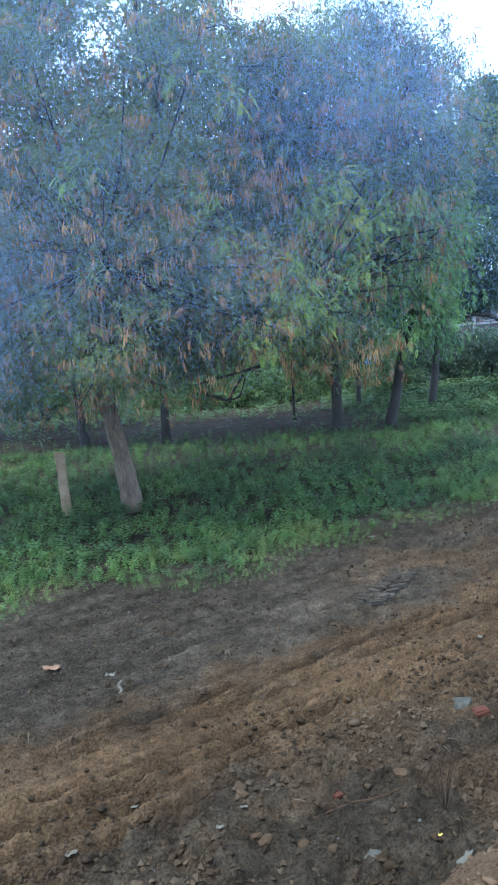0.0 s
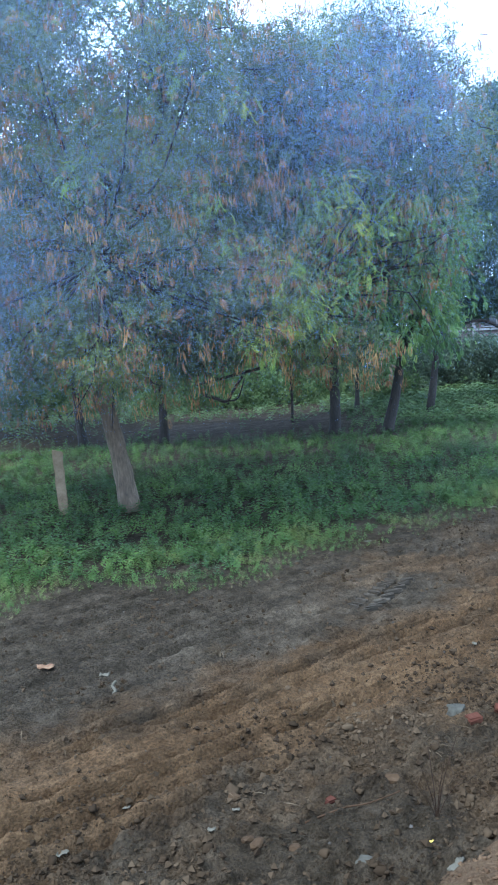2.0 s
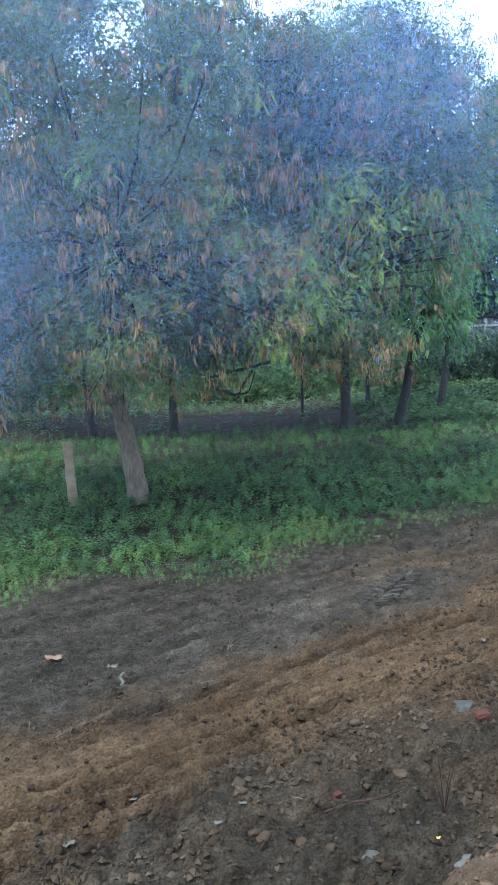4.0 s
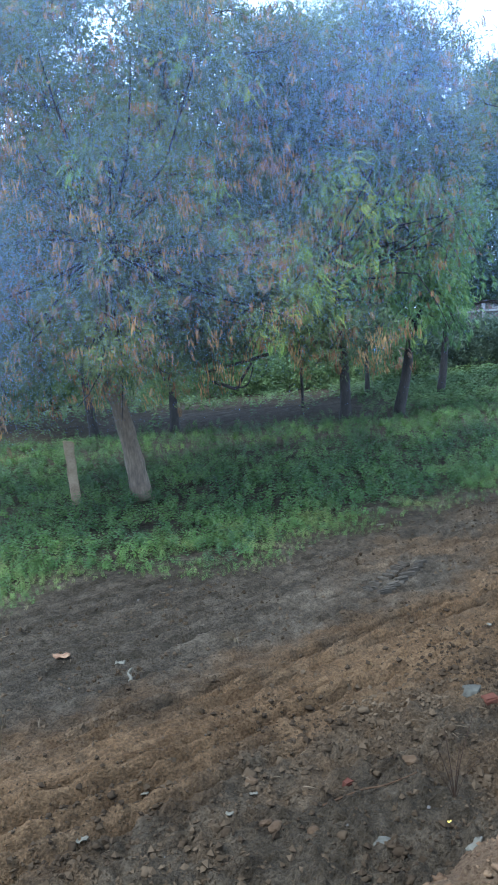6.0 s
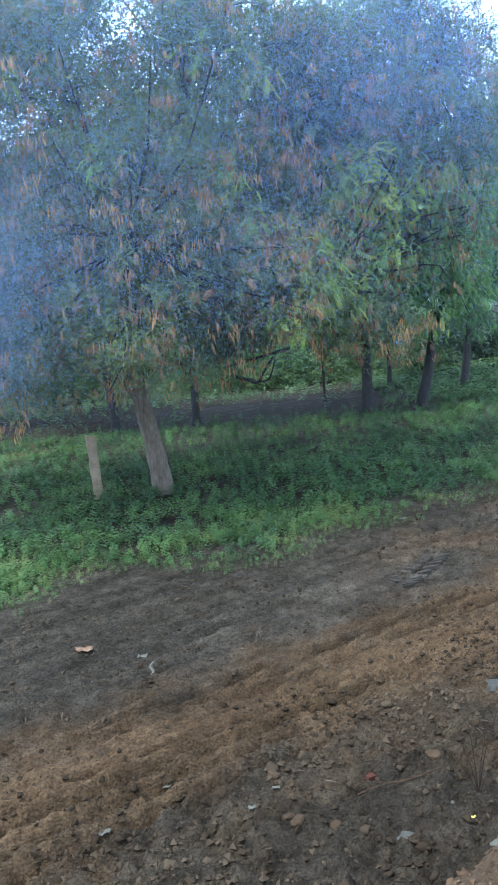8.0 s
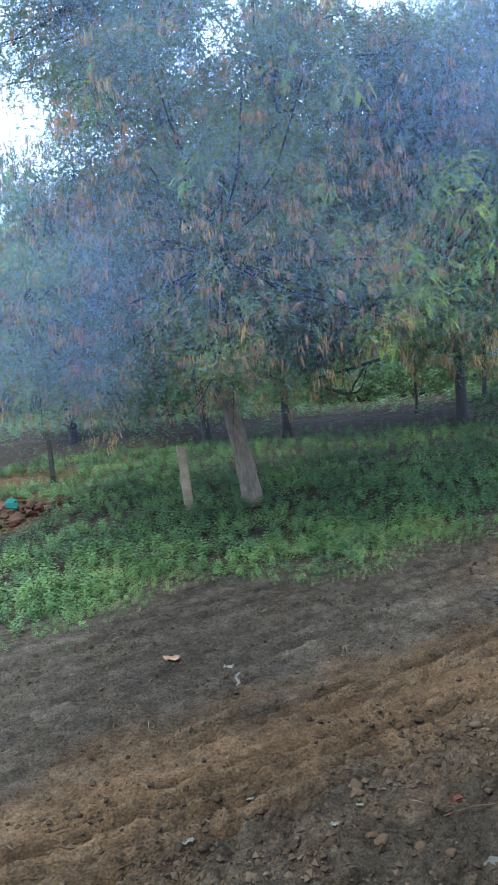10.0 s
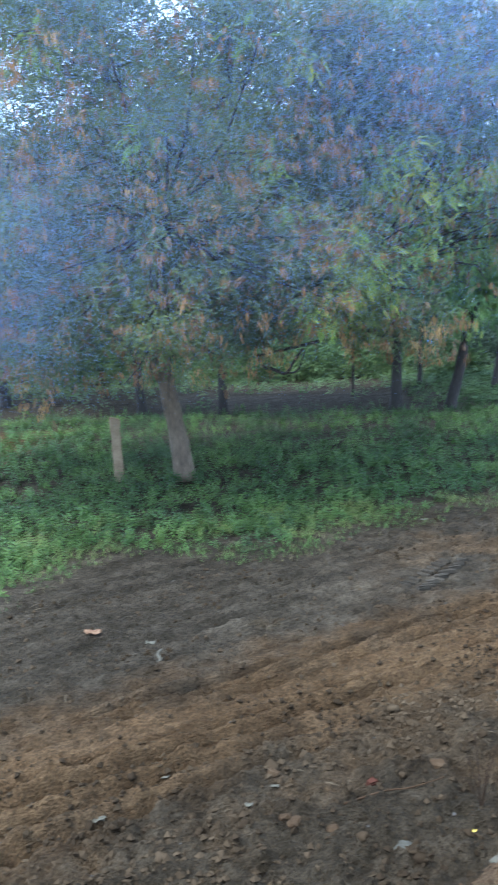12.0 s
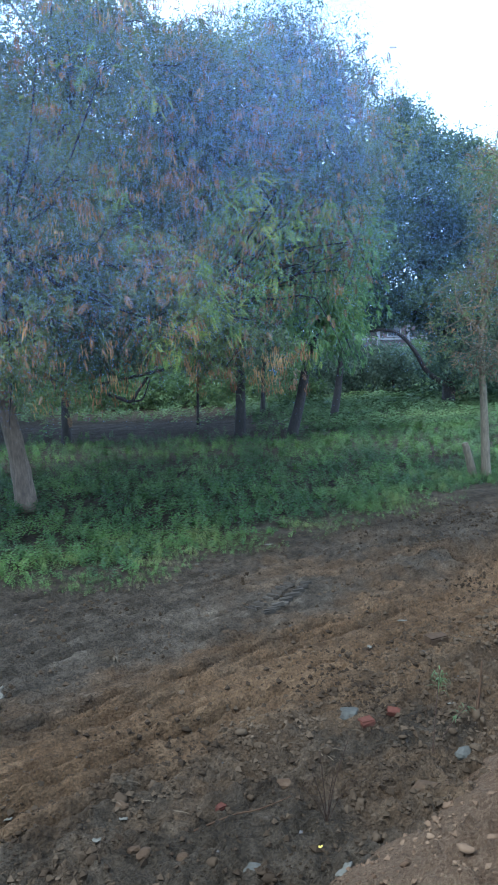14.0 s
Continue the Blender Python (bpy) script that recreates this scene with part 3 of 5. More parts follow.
def value_noise(x, y, seed=0):
    ix, iy = np.floor(x), np.floor(y)
    fx, fy = x - ix, y - iy
    fx, fy = fx * fx * (3 - 2 * fx), fy * fy * (3 - 2 * fy)
    a, b = lattice(ix, iy, seed), lattice(ix + 1, iy, seed)
    c, d = lattice(ix, iy + 1, seed), lattice(ix + 1, iy + 1, seed)
    return (a * (1 - fx) + b * fx) * (1 - fy) + (c * (1 - fx) + d * fx) * fy


def fbm(x, y, seed=0, octaves=4):
    s, amp, tot = 0.0, 1.0, 0.0
    for o in range(octaves):
        s = s + amp * value_noise(x * 2 ** o, y * 2 ** o, seed + o)
        tot += amp
        amp *= 0.5
    return s / tot - 0.5


def step(a, b, x):
    t = np.clip((x - a) / (b - a), 0, 1)
    return t * t * (3 - 2 * t)


def lane_uv(x, y):
    return x * LU[0] + y * LU[1], x * LV[0] + y * LV[1]


def edge_v(u):
    """Across-lane place at which the weeds begin."""
    return 8.02 + 0.9 * np.exp(-((u - 3.4) / 1.2) ** 2) + 0.28 * np.sin(u * 2.1) * np.exp(-((u - 5) / 3.5) ** 2)


RUTS = ((4.53, -3.0, 4.4, 0.036, 0.038), (4.72, -2.0, 5.5, 0.028, 0.021), (4.32, -3.0, 3.0, 0.028, 0.021), (5.34, 2.0, 6.0, 0.028, 0.038), (5.22, 2.6, 6.6, 0.024, 0.025), (5.08, 3.0, 7.5, 0.024, 0.021), (6.44, 2.6, 5.2, 0.036, 0.038),
        (6.3, 3.4, 5.0, 0.024, 0.021), (5.9, 4.8, 8.5, 0.032, 0.030), (7.0, 4.0, 9.5, 0.040, 0.030), (7.15, 4.4, 10.5, 0.028, 0.021), (4.1, -2.5, 3.0, 0.032, 0.025), (5.62, -2.5, 1.2, 0.036, 0.025), (7.45, 5.0, 12.0, 0.048, 0.030), (6.7, 5.5, 11.0, 0.032, 0.021))


def ground_h(x, y):
    u, v = lane_uv(x, y)
    near = step(16, 12, y) * step(-9, -6, x) * step(12, 8, x)
    h = 0.05 * fbm(x * 0.5, y * 0.5, 3, 3)
    bare = step(0.3, -0.3, v - edge_v(u))
    wob = 0.09 * fbm(u * 0.6, v * 0.2, 9, 2) + 0.02 * fbm(u * 5, v * 0.5, 10, 2)
    for v0, ua, ub, w, dep in RUTS:
        m = step(ua - 0.4, ua + 0.3, u) * step(ub + 0.4, ub - 0.3, u) * (0.55 + 0.9 * value_noise(u * 3.1, v0 * 7 + 0 * u, 5))
        dv = v + wob - v0
        w, dep = w * 1.45, dep * (4.2 if v0 < 5.6 else 1.2)
        h = h - m * dep * np.exp(-(dv / w) ** 2) + m * dep * 0.3 * np.exp(-((dv - 2 * w) / w) ** 2) + m * dep * 0.25 * np.exp(-((dv + 2 * w) / w) ** 2)
    rough = step(4.6, 3.6, v) * 0.7 + 0.2 + 0.35 * step(1.5, 2.5, x) * step(9.5, 8, v)
    h = h + near * bare * rough * 1.2 * (0.09 * fbm(x * 2.6, y * 2.6, 11, 3) + 0.16 * np.maximum(0, fbm(x * 6, y * 6, 17, 3)) + 0.15 * np.maximum(0, fbm(x * 13, y * 13, 19, 2) - 0.05) - 0.12 * np.maximum(0, fbm(x * 16, y * 16, 29, 1) - 0.1))
    h = h + near * bare * (0.012 * fbm(u * 1.0, v * 4.5, 23, 3) + 0.04 * fbm(u * 2.2, v * 13, 25, 2) + 0.05 * np.maximum(0, fbm(x * 7, y * 7, 35, 2)) + 0.06 * np.maximum(0, fbm(u * 4, v * 13, 27, 2)) + 0.06 * np.maximum(0, fbm(u * 13, v * 20, 37, 2)) + 0.06 * np.maximum(0, fbm(x * 12, y * 12, 33, 2)))
    # crumbs and cracks of the broken crust, drag marks along the lane
    crumb = 1 - 4 * np.abs(fbm(x * 9, y * 9, 39, 2)) + 0.8 * fbm(x * 19, y * 19, 45, 2)
    h = h + near * bare * (0.006 + 0.018 * rough) * crumb + near * bare * (1 - rough) * (0.03 * fbm(u * 3.5, v * 17, 49, 2) - 0.04 * np.maximum(0, 1 - np.abs(fbm(u * 0.6, v * 4.5, 51, 2)) / 0.07))
    h = h - 0.025 * near * bare
    # broken hollows with a rim
    for hx, hy, r, dep in ((2.72, 9.05, 0.24, 0.1), (3.85, 9.75, 0.5, 0.2), (4.9, 9.6, 0.5, 0.2)):
        q = np.sqrt((x - hx) ** 2 + ((y - hy) * 1.2) ** 2) / r * (1 + 0.5 * fbm(x * 3, y * 3, 31, 3))
        h = h - dep * np.exp(-q ** 4) + dep * 0.5 * np.exp(-((q - 1.35) / 0.35) ** 2)
    return h


def axis(lo, hi, stepsize, far):
    mid = np.arange(lo, hi, stepsize)
    out = np.geomspace(0.15, far, 46)
    return np.concatenate([(lo - out)[::-1], mid, hi + out])


gx, gy = axis(-3.6, 5.6, 0.021, 2500), axis(3.6, 6.4, 0.019, 2500)
gy = np.concatenate([gy[gy < 6.4], np.arange(6.4, 8.4, 0.028), np.arange(8.4, 12.0, 0.045), 12.0 + np.geomspace(0.1, 2500, 46)])
GX, GY = np.meshgrid(gx, gy, indexing="ij")
GZ = ground_h(GX, GY)
gi, gj = np.meshgrid(np.arange(len(gx) - 1), np.arange(len(gy) - 1), indexing="ij")
ga = gi * len(gy) + gj
gf = np.stack([ga, ga + len(gy), ga + len(gy) + 1, ga + 1], -1).reshape(-1, 4)
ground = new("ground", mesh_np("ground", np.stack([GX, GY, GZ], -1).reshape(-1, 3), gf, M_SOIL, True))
tagged(ground, "bare brown and grey soil with tyre ruts and clods", "ground", kind="structure")


def on_ground(x, y):
    return float(ground_h(np.array([x], float), np.array([y], float))[0])


# heap of loose soil on which the viewer stands
def heap_h(x, y):
    u, v = lane_uv(x, y)
    d = 3.0 + 0.19 * np.clip(u - 5, -4, 1) + 0.3 * fbm(u * 1.3, u * 0 + 2, 41, 3) - v
    ramp = 0.5 * np.maximum(d, 0)
    top = 1.22 + 0.12 * fbm(x * 0.8, y * 0.8, 43, 2)
    h = top * (1 - np.exp(-ramp / top * 1.25))
    h = h * step(-5.5, -3.5, u) * step(11, 8, u) * step(-5.0, -3.0, v)
    lumps = 0.12 * fbm(x * 2.2, y * 2.2, 47, 3) + 0.3 * np.maximum(0, fbm(x * 6, y * 6, 53, 3)) + 0.28 * np.maximum(0, fbm(x * 13, y * 13, 57, 2))
    return h + lumps * step(0.0, 0.35, h) - 0.16 * step(0.05, 0.0, h) - 0.05


hu = np.concatenate([np.arange(-5.6, -1, 0.15), np.arange(-1, 7, 0.035), np.arange(7, 11, 0.15)])
hv = np.concatenate([np.arange(-5.1, 1.2, 0.15), np.arange(1.2, 3.5, 0.035)])
HU, HV = np.meshgrid(hu, hv, indexing="ij")
HX, HY = HU * LU[0] + HV * LV[0], HU * LU[1] + HV * LV[1]
hi_, hj_ = np.meshgrid(np.arange(len(hu) - 1), np.arange(len(hv) - 1), indexing="ij")
ha = hi_ * len(hv) + hj_
hf = np.stack([ha, ha + len(hv), ha + len(hv) + 1, ha + 1], -1).reshape(-1, 4)
heap = new("soil_bank", mesh_np("soil_bank", np.stack([HX, HY, heap_h(HX, HY)], -1).reshape(-1, 3), hf, M_HEAP, True))
tagged(heap, "long heap of loose sandy brown soil beside the track", "soil heap")


def support(x, y):
    return max(on_ground(x, y), float(heap_h(np.array([x], float), np.array([y], float))[0]))


# ---- main tree ----
rng = np.random.default_rng(11)
LOBES = ((-1.8, 14.3, 5.2, 4.0, 3.6, 3.1), (1.6, 14.4, 5.6, 1.9, 2.2, 2.2), (-6.0, 14.0, 4.1, 1.7, 1.9, 2.0), (-4.3, 14.6, 8.3, 2.2, 2.4, 1.2),
         (-2.6, 11.8, 3.25, 3.2, 1.6, 1.4), (0.6, 12.7, 3.2, 1.2, 1.2, 1.2), (-2.0, 14.5, 8.2, 1.9, 2.3, 1.1), (2.3, 14.1, 4.2, 1.1, 1.4, 1.2), (3.0, 14.3, 5.9, 0.95, 1.1, 1.2), (-0.2, 14.4, 7.2, 1.4, 1.8, 0.8), (1.4, 14.2, 6.7, 1.7, 1.6, 0.9), (1.0, 12.7, 2.75, 0.95, 0.9, 0.7), (-3.4, 14.3, 7.4, 1.7, 1.6, 1.0))
# thin places through which the sky shows: x, z, slope of both along y, radius
GAPS = ((-1.95, 7.25, -0.16, 0.34, 0.3), (-2.5, 6.95, -0.2, 0.32, 0.26), (-1.7, 7.85, -0.14, 0.38, 0.3), (0.3, 7.5, 0.01, 0.36, 0.36), (-0.9, 7.7, -0.08, 0.37, 0.24), (1.1, 7.3, 0.07, 0.34, 0.24))


def in_gap(p, r):
    low = ((p[0] + 0.3) / 1.0) ** 2 + ((p[1] - 12) / 3.0) ** 2 + ((p[2] - 1.8) / 0.95) ** 2 < 1
    return low or any(math.hypot(p[0] - x - sx * (p[1] - 13), p[2] - z - sz * (p[1] - 13)) < 0.75 * q + 0.7 * r for x, z, sx, sz, q in GAPS)


main_clumps = clumps_in(rng, LOBES, 770, 0.45, 0.8, 0.6, 0.15, 1.75)
main_clumps = [(p, r * (0.85 if p[2] > 6.7 else 1.0)) for p, r in main_clumps if not in_gap(p, 0.35 * r)]
main_tree = tree("tall spreading tree with feathery pale leaves and brown pods", (-2.24, 14.0, 0),
                 [(-2.24, 14.0, 0), (-2.32, 14.0, 0.7), (-2.45, 14.0, 1.5), (-2.57, 14.0, 2.3)], 0.18, main_clumps, 42, 0.14, M_LEAF, M_BARK,
                 outer=FROND_FINE, limbs=9, rng=rng, pods=2700, dry=0.42, hang=0.4, seg=14, lobes=LOBES, loose=13000, gap=in_gap,
                 lush=lambda p: (p[0] > 0.7 and 2.8 < p[2] < 4.9 and p[1] < 14.2) or (p[0] < -4.5 and 3.2 < p[2] < 5.4 and p[1] < 14))
P = curve_pts([(-2.44, 14.0, 1.45), (-2.72, 13.95, 2.0), (-3.2, 13.9, 2.7), (-4.2, 13.9, 3.4)], 12)
V, F = tube_np(P, np.linspace(0.09, 0.03, 12), 8)
part_np("limb", V, F, M_BARK, main_tree, smooth=True)
YOUNG = ((0.25, 11.3, 2.75, 0.36), (0.5, 11.3, 3.1, 0.34), (0.65, 11.4, 3.5, 0.3), (0.05, 11.2, 2.65, 0.26), (1.5, 12.2, 4.3, 0.34), (1.0, 12.0, 4.5, 0.3), (1.95, 12.4, 4.15, 0.32), (1.3, 12.1, 4.75, 0.34), (0.85, 11.6, 3.0, 0.3), (1.7, 12.2, 3.6, 0.3), (2.3, 12.6, 4.6, 0.3),
         (-0.85, 10.9, 6.0, 0.24), (0.0, 11.2, 5.8, 0.26), (-1.95, 10.6, 4.8, 0.26), (-0.45, 10.7, 4.55, 0.22), (-0.2, 10.8, 4.0, 0.18), (-3.3, 11.0, 6.1, 0.24),
         (-5.3, 12.0, 4.6, 0.36), (-5.8, 12.1, 4.2, 0.36), (-4.8, 11.9, 4.2, 0.28), (-6.3, 12.3, 2.9, 0.26), (-5.0, 12.0, 5.3, 0.26))
V, F = clump_leaves(rng, [(np.array(c[:3]), c[3]) for c in YOUNG], 150, FROND, 0.22, 0.4)
part_np("young_foliage", V, F, M_LEAF_YOUNG, main_tree, "fresh yellow-green feathery leaves", kind="stuff")

# ---- trees behind ----
def grove(label, base, lean, height, radius, lobes, count, per, leaf, length=0.22, bark=None, pattern=None, limbs=4, rmin=0.45, rmax=0.8, zmin=1.9, pods=0, dry=0.0, seed=1, hang=0.5, gap=0.8):
    r = np.random.default_rng(seed)
    x, y = base
    cl = clumps_in(r, lobes, count, rmin, rmax, gap, 0.45, zmin)
    tr = [(x, y, 0), (x + lean[0] * 0.35, y, height * 0.35), (x + lean[0] * 0.6, y + lean[1] * 0.5, height * 0.7), (x + lean[0], y + lean[1], height)]
    return tree(label, (x, y, 0), tr, radius, cl, per, length, leaf, bark, pattern or SPRAY_FAR, limbs, rng=r, pods=pods, dry=dry, hang=hang)


grove("dark-trunked tree with drooping lush green leaves", (3.32, 22.97), (0.75, -0.2), 2.9, 0.15,
      ((4.0, 22.3, 4.6, 1.25, 1.6, 1.5), (4.7, 22.2, 3.5, 0.7, 1.1, 0.85), (3.2, 22.0, 4.2, 1.2, 1.5, 1.4), (2.4, 22.6, 5.4, 1.8, 1.9, 1.8), (3.9, 22.0, 2.75, 1.1, 1.0, 0.6)), 210, 62, M_LEAF_LUSH, 0.2, None, FROND_FAR, 2, seed=21, hang=0.6, zmin=2.1, rmin=0.35, rmax=0.65, gap=0.5)
grove("slim dark-trunked tree leaning over the weeds", (5.3, 27.5), (0.45, 0), 2.6, 0.13,
      ((5.1, 27.3, 3.7, 0.75, 1.2, 1.2), (5.3, 27.5, 5.6, 1.2, 1.5, 1.7)), 90, 50, M_LEAF_LUSH, 0.2, None, FROND_FAR, 2, seed=22, zmin=2.4, gap=0.5)
mid_tree = grove("dark tree with a crooked low bough", (1.92, 23.0), (0.1, 0), 2.4, 0.16,
                 ((1.2, 23.0, 5.6, 2.3, 3.2, 2.9), (0.2, 21.8, 4.6, 1.6, 2.4, 0.9)), 95, 55, M_LEAF_DARK, seed=23, dry=0.25)
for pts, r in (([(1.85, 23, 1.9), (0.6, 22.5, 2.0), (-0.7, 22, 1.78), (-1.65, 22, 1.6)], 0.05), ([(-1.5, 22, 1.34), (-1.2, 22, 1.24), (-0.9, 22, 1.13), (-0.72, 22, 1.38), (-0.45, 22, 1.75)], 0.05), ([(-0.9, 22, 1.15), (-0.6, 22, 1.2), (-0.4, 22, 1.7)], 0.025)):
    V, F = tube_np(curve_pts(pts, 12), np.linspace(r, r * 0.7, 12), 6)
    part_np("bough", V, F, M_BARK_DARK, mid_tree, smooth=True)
grove("dark-trunked tree with hanging brown leaves", (-2.7, 23.1), (0.05, 0), 2.3, 0.13,
      ((-2.7, 23.2, 5.6, 2.8, 3.4, 3.0), (-1.8, 22.4, 4.5, 1.0, 1.8, 0.6)), 95, 55, M_LEAF_DARK, seed=24, dry=0.3)
grove("dark-trunked tree in the shade", (-4.96, 23.4), (-0.2, 0), 2.4, 0.14,
      ((-6.0, 23.6, 5.1, 2.6, 3.2, 2.6),), 95, 55, M_LEAF_DARK, seed=25, dry=0.15)
grove("shaded tree beyond the fence posts", (-10.2, 27.0), (-0.3, 0), 2.4, 0.18,
      ((-10.5, 27.5, 4.6, 3.2, 2.5, 2.8), (-7.6, 27.5, 3.4, 1.8, 1.6, 1.5)), 100, 60, M_LEAF_DARK, 0.24, seed=26, dry=0.1, zmin=1.7)
grove("thin tree among the weeds", (3.18, 29.3), (0.1, 0), 2.2, 0.09, ((3.2, 29.5, 4.0, 1.6, 1.5, 1.6),), 40, 50, M_LEAF_DARK, seed=27)
grove("thin sapling beside the bare strip", (0.9, 26.8), (0.05, 0), 2.0, 0.05, ((0.9, 27.0, 3.4, 1.2, 1.2, 1.3),), 28, 50, M_LEAF_DARK, seed=28)
dark_tree = grove("broad dark tree with an arching low branch", (9.9, 30.0), (0.1, 0), 2.6, 0.24,
                  ((8.0, 30.2, 9.0, 1.2, 1.6, 1.5), (9.4, 30.0, 7.6, 1.9, 2.2, 2.0), (7.4, 30.6, 7.4, 1.2, 1.8, 1.8), (11.6, 30.3, 6.8, 1.9, 2.0, 2.0), (8.0, 30.2, 5.2, 1.6, 1.6, 1.5), (10.6, 30.0, 4.4, 1.9, 1.9, 2.0),
                   (11.3, 29.8, 2.4, 1.5, 1.5, 1.6), (7.6, 30.3, 5.9, 1.0, 1.2, 1.0), (7.6, 30.2, 3.6, 1.3, 1.4, 0.6), (8.8, 30.0, 3.6, 1.2, 1.2, 0.7), (9.8, 29.6, 2.6, 0.9, 0.9, 1.3), (10.2, 29.4, 1.5, 1.0, 0.8, 0.8), (13.0, 30.5, 4.6, 1.6, 1.8, 2.6)),
                  310, 38, M_LEAF_DARK, 0.2, seed=29, zmin=0.6, limbs=7)
V, F = tube_np(curve_pts([(9.7, 29.6, 0.8), (8.9, 29.2, 1.3), (8.43, 29, 2.0), (7.95, 29, 2.55), (7.3, 29, 2.78), (6.4, 29, 2.65)], 18), np.linspace(0.1, 0.04, 18), 8)
part_np("limb", V, F, M_BARK_DARK, dark_tree, smooth=True)
right_tree = grove("slender pale-barked tree with thin sparse leaves", (5.9, 15.3), (-0.1, 0), 1.9, 0.09,
                   ((5.75, 15.2, 2.9, 0.75, 0.7, 1.2), (6.5, 15.4, 3.6, 0.8, 0.8, 0.9), (6.2, 15.4, 5.0, 0.7, 0.8, 1.3)), 110, 26, M_LEAF, 0.13, M_BARK_PALE, SPRAY, seed=30, dry=0.25, rmin=0.25, rmax=0.5, zmin=1.7)
V, F = tube_np(curve_pts([(5.72, 15.42, -0.1), (5.62, 15.42, 0.3), (5.52, 15.42, 0.65)], 8), np.linspace(0.09, 0.06, 8), 8, 0.15, rng)
part_np("stub", V, F, M_BARK_PALE, right_tree, "short broken side stem", smooth=True)


# ---- weeds ----
def sprig_pattern(seed, leaves=16, leaf=0.36, spread_=0.55):
    """A low weed of height about 1: leaves on a short stem, the pattern's x axis up."""
    r = np.random.default_rng(seed)
    T, Q = [], []
    for i in range(leaves):
        h = 0.25 + 0.75 * (i + r.random()) / leaves
        a = i * 2.4 + r.uniform(-0.4, 0.4)
        out = np.array([0.0, math.cos(a), math.sin(a)])
        b = np.array([h * 0.85, 0, 0]) + out * 0.05
        d = unit(out + np.array([r.uniform(-0.25, 0.5), 0, 0]))
        L = leaf * r.uniform(0.7, 1.25) * (1.15 - 0.55 * h) * (spread_ / 0.55)
        w = unit(np.cross(d, np.array([1.0, 0, 0]))) * L * 0.3
        tip = b + d * L - np.array([0.12 * L, 0, 0])
        k = len(T)
        T += [b, b + d * L * 0.5 + w + np.array([0.05 * L, 0, 0]), tip, b + d * L * 0.5 - w + np.array([0.05 * L, 0, 0])]
        Q.append([k, k + 1, k + 2, k + 3])
    return np.array(T), np.array(Q)


SPRIGS = [sprig_pattern(60 + i, 18, 0.26) for i in range(4)]
SPRIGS_LOW = [sprig_pattern(65 + i, 20, 0.2) for i in range(4)]
SPRIGS_FAR = [sprig_pattern(70 + i, 9, 0.5) for i in range(3)]


def weed_field(name, label, x0, x1, y0, y1, per_m2, height, keep, mat, patterns, seed):
    r = np.random.default_rng(seed)
    n = int((x1 - x0) * (y1 - y0) * per_m2)
    x, y = r.uniform(x0, x1, n), r.uniform(y0, y1, n)
    k = r.random(n) < keep(x, y)
    x, y = x[k], y[k]
    z = ground_h(x, y) - 0.03
    size = height(x, y) * r.uniform(0.65, 1.35, len(x))
    bits = []
    for i, p in enumerate(patterns):
        s = slice(i, None, len(patterns))
        d = np.array([0, 0, 1.0]) + r.normal(0, 0.22, (len(x[s]), 3))
        bits.append(spread(*p, np.stack([x[s], y[s], z[s]], -1), d, size[s], r))
    V, F = join_np(bits)
    ob = new(name, mesh_np(name, V, F, mat))
    return tagged(ob, label, "weeds", kind="stuff")


def bare_patch(x, y):
    """1 where weeds may stand: not on the rubble patch, nor on the strip of bare earth below the trees."""
    rub = ((x + 7.7) / 1.9) ** 2 + ((y - 14.0) / 2.3) ** 2 + 1.2 * fbm(x, y, 61, 2)
    pole = ((x + 9.5) / 2.4) ** 2 + ((y - 18.6) / 0.9) ** 2 + 0.8 * fbm(x, y, 63, 2)
    wob = 1.2 * fbm(x * 0.5, y * 0.5, 67, 3)
    strip = 0.9 * step(22.2, 23.0, y + 1.5 * wob) * step(29.2, 28.2, y + 1.5 * wob) * step(4.6, 3.2, x + wob)
    return step(0.9, 1.25, rub) * step(0.9, 1.2, pole) * (1 - strip)


def over_edge(x, y):
    u, v = lane_uv(x, y)
    return v - edge_v(u) + 0.5 * fbm(x * 1.3, y * 1.3, 71, 3)


weed_field("weeds", "dense dark green broad-leaved weeds under the trees", -10, 9, 7.5, 24.5, 60,
           lambda x, y: (0.13 + 0.1 * step(0.2, 1.6, over_edge(x, y))) * (0.75 + 1.0 * (fbm(x * 0.7, y * 0.7, 73, 3) + 0.5) * 0.6),
           lambda x, y: step(0.15, 0.6, over_edge(x, y)) * bare_patch(x, y) * (0.55 + 0.45 * step(-0.22, 0.0, fbm(x * 0.9, y * 0.9, 75, 3))) * (1 - 0.35 * step(15, 19, y)), M_WEED, SPRIGS, 81)
weed_field("low_weeds", "low yellowish green weeds along the edge of the track", -7.5, 8.5, 6.0, 17, 210,
           lambda x, y: 0.09 + 0.1 * step(0.0, 0.9, over_edge(x, y)), lambda x, y: step(-0.3, 0.05, over_edge(x, y)) * step(2.6, 0.8, over_edge(x, y)) * bare_patch(x, y) * step(-0.25, 0.05, fbm(x * 1.6, y * 1.6, 77, 2)), M_WEED_EDGE, SPRIGS_LOW, 82)
weed_field("dry_grass", "withered straw-coloured grass at the edge of the weeds", -7.5, 8.0, 6.0, 17, 60,
           lambda x, y: 0.1 + 0 * x, lambda x, y: step(-0.45, -0.1, over_edge(x, y)) * step(0.9, 0.3, over_edge(x, y)) * bare_patch(x, y) * step(-0.1, 0.15, fbm(x * 1.1, y * 1.1, 79, 2)), M_DEAD, SPRIGS_LOW, 85)
